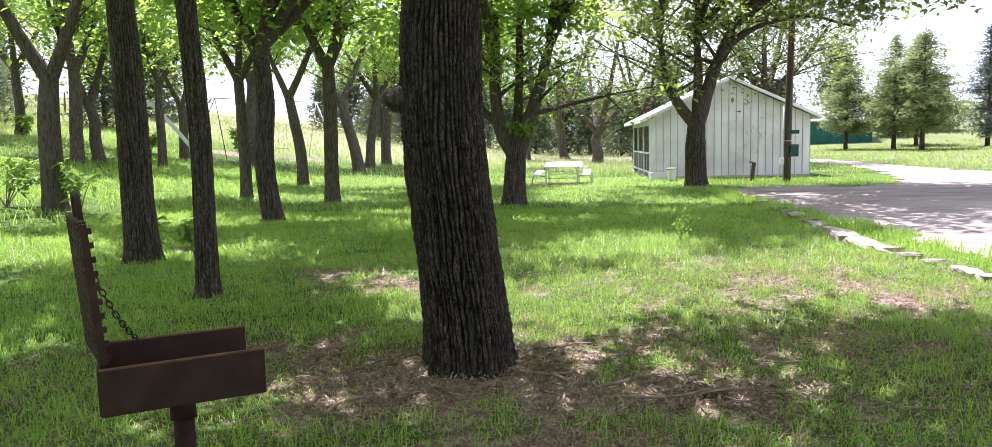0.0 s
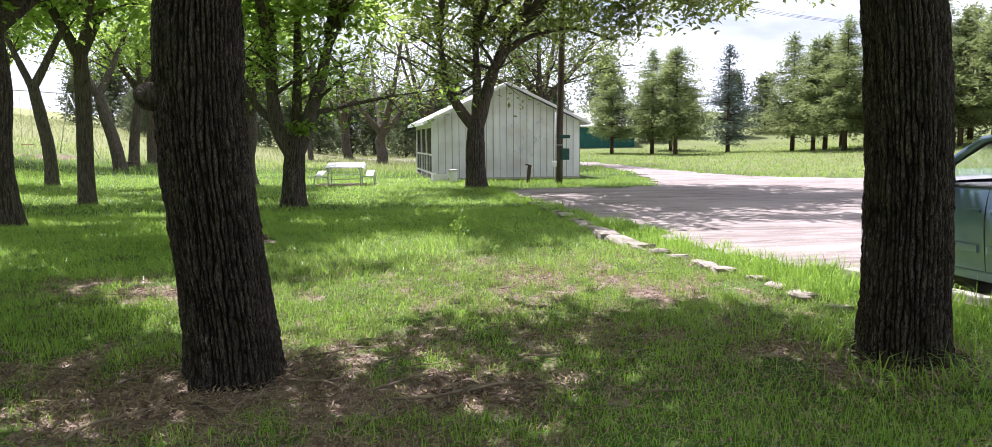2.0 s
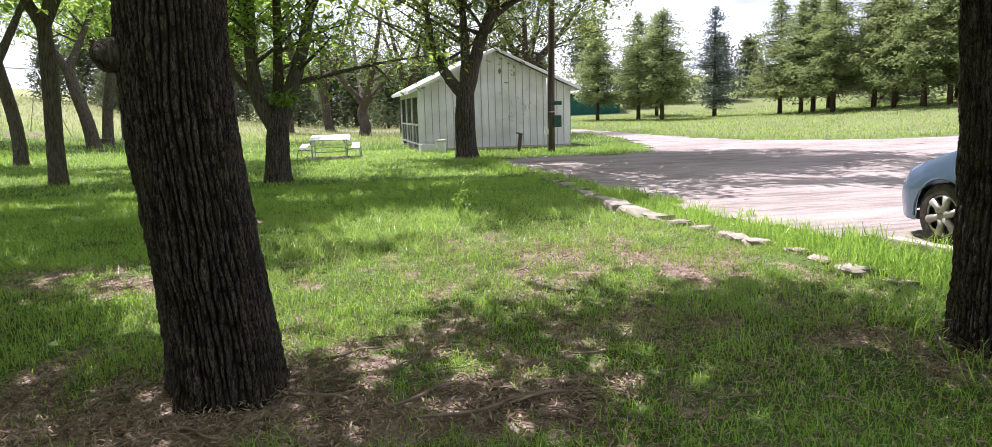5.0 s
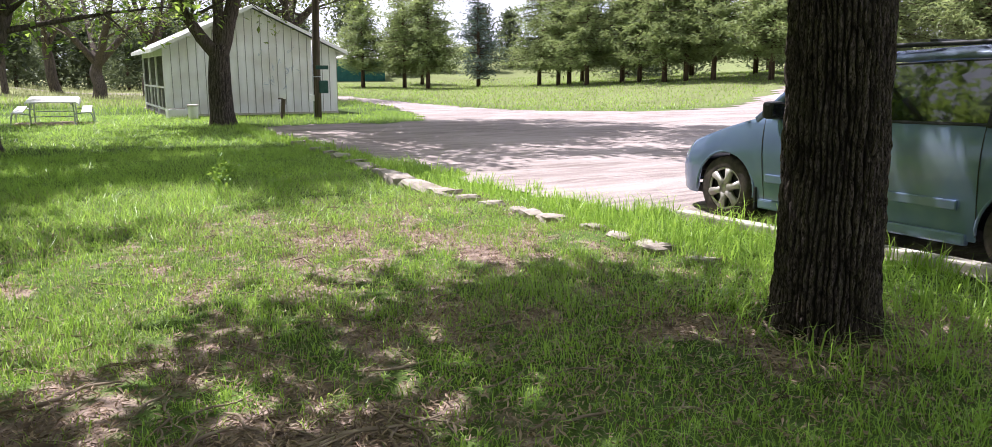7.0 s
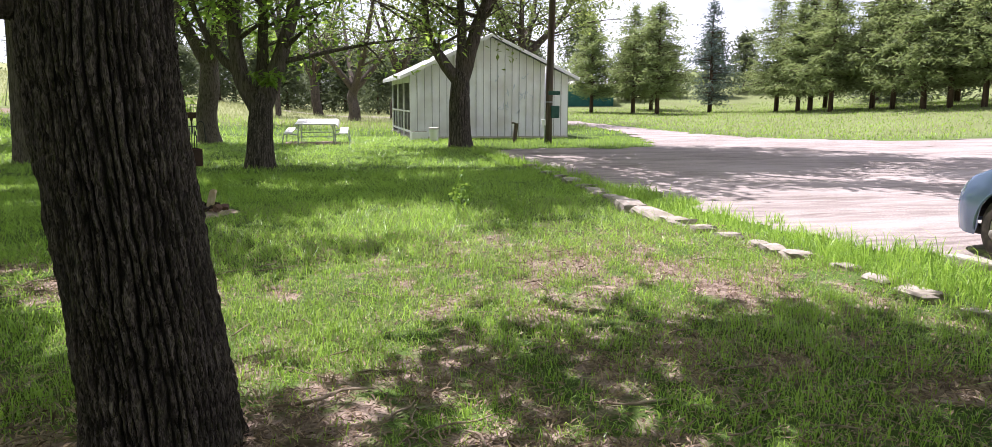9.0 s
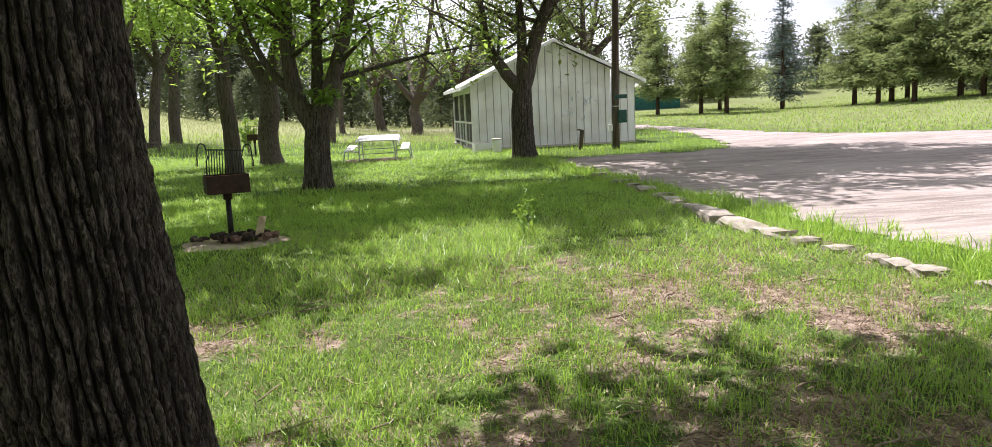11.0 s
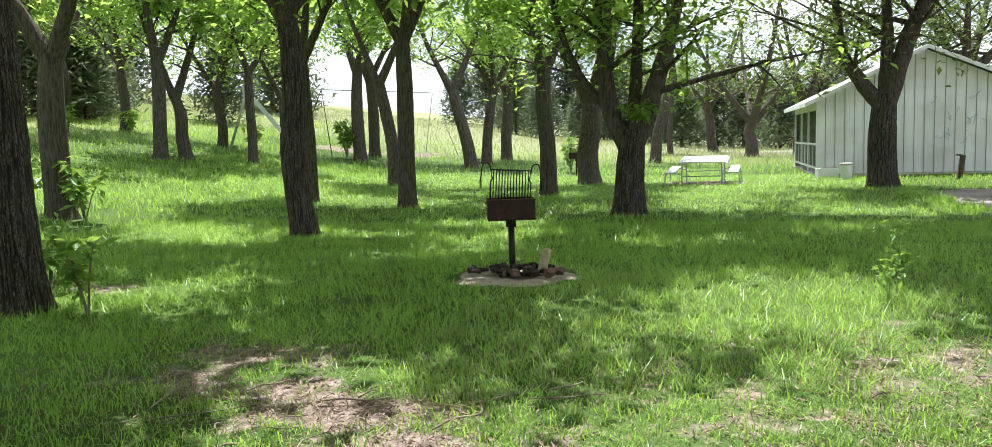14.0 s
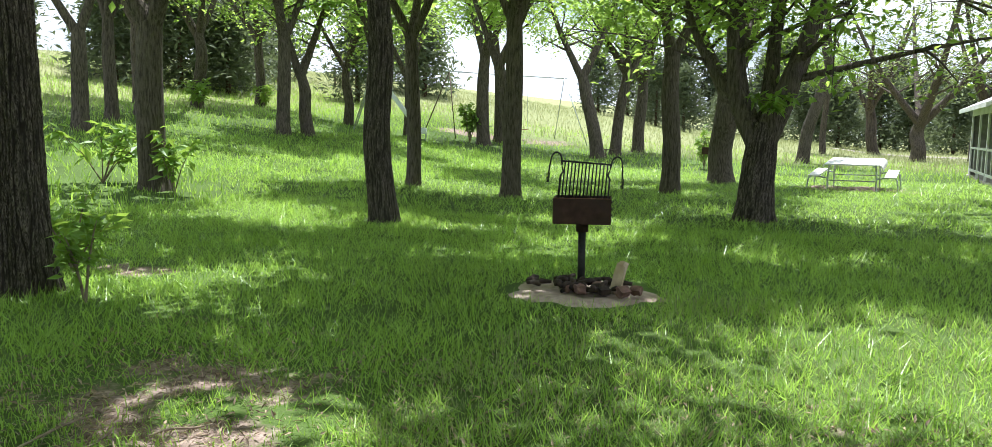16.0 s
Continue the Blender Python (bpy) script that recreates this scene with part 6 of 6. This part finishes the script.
    wheel_pts = [wc + Vector((0.19 * math.cos(a), -0.19 * math.sin(a) * math.cos(tilt), 0.19 * math.sin(a) * math.sin(tilt))) for a in np.linspace(0, 2 * math.pi, 25)]
    sw = part("steering_wheel", tube(wheel_pts, 0.016, 8), M_TRIM, root, "black steering wheel", smooth=True)
    part("wheel_hub", box(tuple(wc), (0.16, 0.05, 0.1), Matrix.Rotation(radians(-28), 3, "X"), 0.02), M_TRIM, sw)
    for sx in (-0.42, 0.42):
        for s in (2.75, 3.7):
            se = part("seat", box((sx, s - 0.25, 0.72), (0.52, 0.52, 0.2), None, 0.06), M_SEAT, root)
            part("seat_back", box((sx, s + 0.08, 1.02), (0.5, 0.16, 0.62), Matrix.Rotation(radians(-12), 3, "X"), 0.06), M_SEAT, se)
            part("headrest", box((sx, s + 0.2, 1.42), (0.26, 0.1, 0.18), Matrix.Rotation(radians(-12), 3, "X"), 0.04), M_SEAT, se)


make_van()

# ---- kerb and edging stones ----
kb = empty("kerb", Matrix.Translation((0, 0, 0)), "low pale concrete kerb along the lot", "kerb", kind="structure")
for i, (y0, y1) in enumerate(((8.75, 6.9), (6.86, 5.0), (4.96, 3.1), (3.06, 1.2))):
    ym, dx = (y0 + y1) / 2, 0.0
    xm = 6.12 - 0.11 * (ym - 7.8)
    part("kerb_stone", box((xm, ym, 0.03), (0.16, y0 - y1, 0.14), Matrix.Rotation(radians(6.3), 3, "Z"), 0.02), M_CONCRETE, kb)

_r = np.random.RandomState(31)
STONES = [(4.48, 12.75, 0.42, 0.34, 0.17), (4.5, 12.1, 0.38, 0.62, 0.13), (4.53, 11.45, 0.34, 0.6, 0.12), (4.66, 10.45, 0.3, 0.34, 0.1), (4.72, 9.95, 0.26, 0.26, 0.08), (4.72, 9.3, 0.34, 0.4, 0.11), (4.86, 8.75, 0.26, 0.3, 0.08),
          (4.78, 7.75, 0.3, 0.55, 0.09), (4.8, 7.15, 0.26, 0.32, 0.07), (4.62, 13.35, 0.36, 0.4, 0.11), (4.68, 13.9, 0.3, 0.4, 0.1), (4.7, 14.6, 0.38, 0.42, 0.11), (4.78, 15.4, 0.32, 0.36, 0.1), (4.82, 16.2, 0.38, 0.4, 0.13),
          (4.88, 17.1, 0.3, 0.35, 0.1), (4.9, 17.8, 0.36, 0.4, 0.12), (4.95, 18.7, 0.3, 0.3, 0.1), (4.98, 19.6, 0.34, 0.36, 0.11), (4.85, 6.4, 0.3, 0.4, 0.06), (4.6, 10.95, 0.3, 0.36, 0.1), (4.69, 9.6, 0.3, 0.3, 0.1), (4.8, 8.25, 0.24, 0.28, 0.08)]
for i, (sx_, sy_, a, b, h) in enumerate(STONES):
    if sy_ < 10.6:
        a, b, h = a * 0.78, b * 0.76, h * 0.85
    o = empty("edging_stone", Matrix.Translation((sx_, sy_, h * 0.22)) @ Matrix.Rotation(_r.uniform(-0.25, 0.25), 4, "Z") @ Matrix.Rotation(_r.uniform(-0.12, 0.12), 4, "X"),
              "rough pale limestone block bedded in the grass", "stone", "edging stones along the lot")
    part("stone_body", rock((a * 0.86, b * 1.02, h), 200 + i), M_STONE, o)

# ---- fallen twigs, bark and leaves ----
_r = np.random.RandomState(41)
TW = [(0.9, 5.45, 0.08, 0.95, 0.011), (0.55, 5.7, 0.5, 0.5, 0.012), (-0.05, 5.75, -0.7, 0.55, 0.012), (1.3, 5.5, 0.0, 0.6, 0.01), (-1.1, 5.3, 0.9, 0.6, 0.011), (0.15, 6.5, 0.2, 0.5, 0.01)]
for i in range(230):
    cx, cy, sx_, sy_ = ((-0.5, 5.7, 0.9, 0.5), (0.7, 5.6, 0.8, 0.5), (1.6, 6.2, 1.0, 0.7), (3.4, 5.4, 0.8, 0.5), (-1.5, 9.2, 0.9, 0.4), (1.6, 8.6, 1.6, 1.2), (-2.0, 6.7, 0.9, 0.6))[i % 7]
    TW.append((cx + _r.normal(0, sx_), cy + _r.normal(0, sy_), _r.uniform(-1.5, 1.5), _r.uniform(0.12, 0.5), _r.uniform(0.0025, 0.008)))
for x, y, a, ln, r in TW:
    if abs(x + 0.55) < 0.45 and abs(y - 6.12) < 0.45:
        continue
    o = empty("fallen_twig", Matrix.Translation((x, y, gz(x, y) + 0.02 + r)) @ Matrix.Rotation(a, 4, "Z"), "dry brown twig lying on the ground", "twig", "twigs on the ground")
    k = _r.normal(0, 0.08, 2) * ln
    part("twig_body", tube(smooth_line([(-ln / 2, 0, 0), (-ln * 0.15, k[0], 0.012), (ln * 0.2, k[1], 0.004), (ln / 2, 0, 0.01)], 3), [r * q for q in (0.7, 0.9, 1, 1, 1, 0.9, 0.9, 0.8, 0.6, 0.4)], 6), M_STICK, o, smooth=True)
    if ln > 0.4:
        part("side_shoot", tube([(ln * 0.05, k[0] * 0.3, 0.01), (ln * 0.2, k[0] + 0.06, 0.03), (ln * 0.3, k[0] + 0.1, 0.02)], [r * 0.6, r * 0.4, r * 0.2], 5), M_STICK, o)
o = empty("bark_slab", Matrix.Translation((0.02, 5.95, 0.05)) @ Matrix.Rotation(-0.5, 4, "Z") @ Matrix.Rotation(0.35, 4, "X"), "curled slab of fallen bark by a trunk", "bark")
bm = bmesh.new()
rows_ = []
for i in range(7):
    u = -0.16 + 0.053 * i
    w = 0.085 * (1 - (abs(u) / 0.2) ** 3)
    rows_.append([bm.verts.new((u, w * math.sin(a), 0.05 * (1 - math.cos(a)) + 0.004 * math.sin(9 * u))) for a in np.linspace(-1.2, 1.2, 7)])
for p, q in zip(rows_, rows_[1:]):
    for k in range(6):
        bm.faces.new((p[k], p[k + 1], q[k + 1], q[k]))
bmesh.ops.solidify(bm, geom=bm.faces[:], thickness=0.01)
bmesh.ops.scale(bm, vec=(0.7, 0.6, 0.5), verts=bm.verts)
part("bark_piece", bm, M_STICK, o, smooth=True)


def litter():
    """Dry leaf and bark crumbs on the bare soil."""
    rs = np.random.RandomState(51)
    n = 330000
    x, y = rs.uniform(-4, 5, n), rs.uniform(2.5, 11.5, n)
    keep = rs.rand(n) < 0.04 + 0.12 * sstep(7.2, 6.0, y) + (0.25 + 0.22 * sstep(7.4, 6.6, y)) * bare(x, y)
    pts = np.stack([x, y, land(x, y) + 0.024], -1)[keep]
    v, q = leaf_cloud(pts, 1, 0.006, 0.05, rs, 0.0, 0.24)
    put("leaf_litter", fast_mesh("leaf_litter", v, q, M_LITTER), label="dry brown leaf and bark crumbs on soil", category="leaf litter", kind="stuff")


M_LITTER = leaf_shader("dry_leaf", (0.05, 0.033, 0.024), (0.46, 0.345, 0.25), (0.3, 0.2, 0.1), 0.15, 0.9)
litter()


# ---- grass ----
M_STRAW = leaf_shader("dead_straw", (0.2, 0.155, 0.1), (0.58, 0.48, 0.34), (0.4, 0.32, 0.2), 0.2, 0.8)
TRUNKS = [(-0.56, 6.12, 0.4), (4.15, 5.5, 0.42), (-0.89, 20.69, 0.4), (4.83, 26.93, 0.4), (-5.78, 11.45, 0.33), (-3.71, 8.93, 0.16), (-6.02, 17.42, 0.32), (-1.5, 13.7, 0.72), (-6.13, 22.47, 0.3), (-3.45, 25.8, 0.3), (-10.93, 17.34, 0.33)]


def blades(name, n, x0, x1, y0, y1, h, w, mat, seed, label, two=True, keep_fn=None, bend=0.5, thin=1.25):
    """Grass blades scattered over a stretch of the lawn, thin where the soil is bare."""
    rs = np.random.RandomState(seed)
    x, y = rs.uniform(x0, x1, n), rs.uniform(y0, y1, n)
    clump = wav(x, y, 0.45, 3) * 0.5 + 0.5 * wav(x, y, 1.7, 4)
    b = bare(x, y)
    ok = rs.rand(n) < np.clip(1.02 - thin * b, 0.03, 1) * np.clip(0.75 + 0.35 * clump, 0.25, 1)
    ok &= ~inside(LOT, x + 0.25 * wav(x, y, 1.3, 1) - 0.06, y)
    for tx, ty, r in TRUNKS:
        ok &= np.hypot(x - tx, y - ty) > r
    ok &= ~((x > 4.0) & (x < 11.2) & (y > 31.8 - (x - 4) * 0.17) & (y < 40.5 - (x - 4) * 0.17))
    if keep_fn:
        ok &= keep_fn(x, y, rs)
    x, y, clump, b = x[ok], y[ok], clump[ok], b[ok]
    n = len(x)
    z = land(x, y) - 0.005
    a = rs.uniform(0, 2 * np.pi, n)
    hh = h * (0.35 + 0.5 * rs.rand(n) + 0.6 * rs.rand(n) ** 5) * np.clip(1 + 0.35 * clump, 0.5, 1.6) * (1 - 0.35 * b)
    ln = hh * rs.uniform(0.15, 1.0, n) * bend * 1.6
    ww = w * rs.uniform(0.6, 1.3, n)
    d = np.stack([np.cos(a), np.sin(a), 0 * a], -1)
    fa = a + np.pi / 2 + rs.normal(0, 0.5, n)
    s = np.stack([np.cos(fa), np.sin(fa), 0 * a], -1) * ww[:, None] * 0.5
    p = np.stack([x, y, z], -1)
    up = np.array([0, 0, 1.0])
    m1 = p + d * (ln * 0.3)[:, None] + up * (hh * 0.62)[:, None]
    tip = p + d * ln[:, None] + up * (hh * (1 - 0.25 * ln / hh))[:, None]
    if two:
        v = np.stack([p - s, p + s, m1 + s * 0.8, m1 - s * 0.8, tip + s * 0.12, tip - s * 0.12], 1).reshape(-1, 3)
        k = np.arange(n)[:, None] * 6
        q = np.concatenate([k + [0, 1, 2, 3], k + [3, 2, 4, 5]])
    else:
        v = np.stack([p - s, p + s, tip + s * 0.15, tip - s * 0.15], 1).reshape(-1, 3)
        q = np.arange(4 * n).reshape(-1, 4)
    put(name, fast_mesh(name, v, q, mat), label=label, category="grass", kind="stuff")


blades("straw_grass", 60000, -3.2, 5.1, 4.0, 11.0, 0.04, 0.0042, M_STRAW, 76, "short dead straw lying between the grass", keep_fn=lambda x, y, rs: rs.rand(len(x)) < 0.25 + 1.2 * bare(x, y), bend=1.9, thin=0.5)
blades("lawn_grass", 165000, -6.5, 6.3, 2.6, 10.0, 0.1, 0.0064, M_GRASS, 61, "fresh green lawn grass, thin over sandy soil", bend=0.85)
blades("lawn_grass", 170000, -9.5, 6.0, 10.0, 19.0, 0.13, 0.0092, M_GRASS, 62, "lush fresh green lawn grass under trees", two=False, bend=0.85)
blades("lawn_grass", 92000, -17, 5.6, 19.0, 34.0, 0.14, 0.014, M_GRASS, 63, "lush fresh green lawn grass under trees", two=False, bend=0.9)
blades("dry_lawn_grass", 52000, -1.5, 4.9, 6.4, 14, 0.09, 0.005, M_DRYGRASS, 74, "pale short dry grass in the sunny lawn", keep_fn=lambda x, y, rs: rs.rand(len(x)) < 0.75)
blades("lawn_grass", 20000, -8, 6.3, -2.0, 2.6, 0.12, 0.012, M_GRASS, 64, "green grass in shade", two=False)
blades("bank_grass", 60000, -32, -9.0, 8.0, 45.0, 0.22, 0.022, M_GRASS, 65, "green grass on the bank", two=False, keep_fn=lambda x, y, rs: (y < 34) | (x < -17))
blades("meadow_grass", 26000, -45, 16.5, 34.0, 52.0, 0.24, 0.03, M_GRASS, 66, "sunlit meadow grass", two=False)
blades("meadow_grass", 46000, -50, 16.5, 41.0, 88.0, 0.34, 0.035, M_DRYGRASS, 67, "pale seeding meadow grass", two=False)
blades("field_grass", 34000, 14, 62, 27.0, 75.0, 0.13, 0.07, M_GRASS, 68, "sunlit green field grass below the pines", two=False)
blades("field_grass", 34000, 14, 62, 27.0, 75.0, 0.18, 0.035, M_DRYGRASS, 69, "pale seeding grass below the pines", two=False)
blades("tall_grass", 9000, 4.75, 6.25, 3.0, 12.5, 0.27, 0.01, M_GRASS, 70, "tall green grass along the stones and kerb", keep_fn=lambda x, y, rs: rs.rand(len(x)) < np.where((y < 9.5) | (x > 5.0), 0.85, 0.3), bend=0.8)
blades("tall_grass", 6000, 4.7, 5.6, 12.5, 25.0, 0.2, 0.012, M_GRASS, 71, "tall green grass along the edging stones", bend=0.8)
blades("tall_grass", 2800, 3.4, 5.3, 4.7, 6.4, 0.32, 0.009, M_GRASS, 72, "arching tall grass round a trunk", keep_fn=lambda x, y, rs: rs.rand(len(x)) < np.where(np.hypot(x - 4.15, y - 5.5) < 0.75, 0.9, 0.25), bend=1.1)
blades("island_grass", 9000, 4.8, 12.5, 25.2, 33, 0.16, 0.014, M_GRASS, 73, "grass in front of the white building", two=False)
blades("hill_grass", 30000, -48, -19, 12.0, 62.0, 0.32, 0.032, M_DRYGRASS, 75, "pale dry grass on the hillside", two=False, keep_fn=lambda x, y, rs: rs.rand(len(x)) < sstep(-18, -27, x))
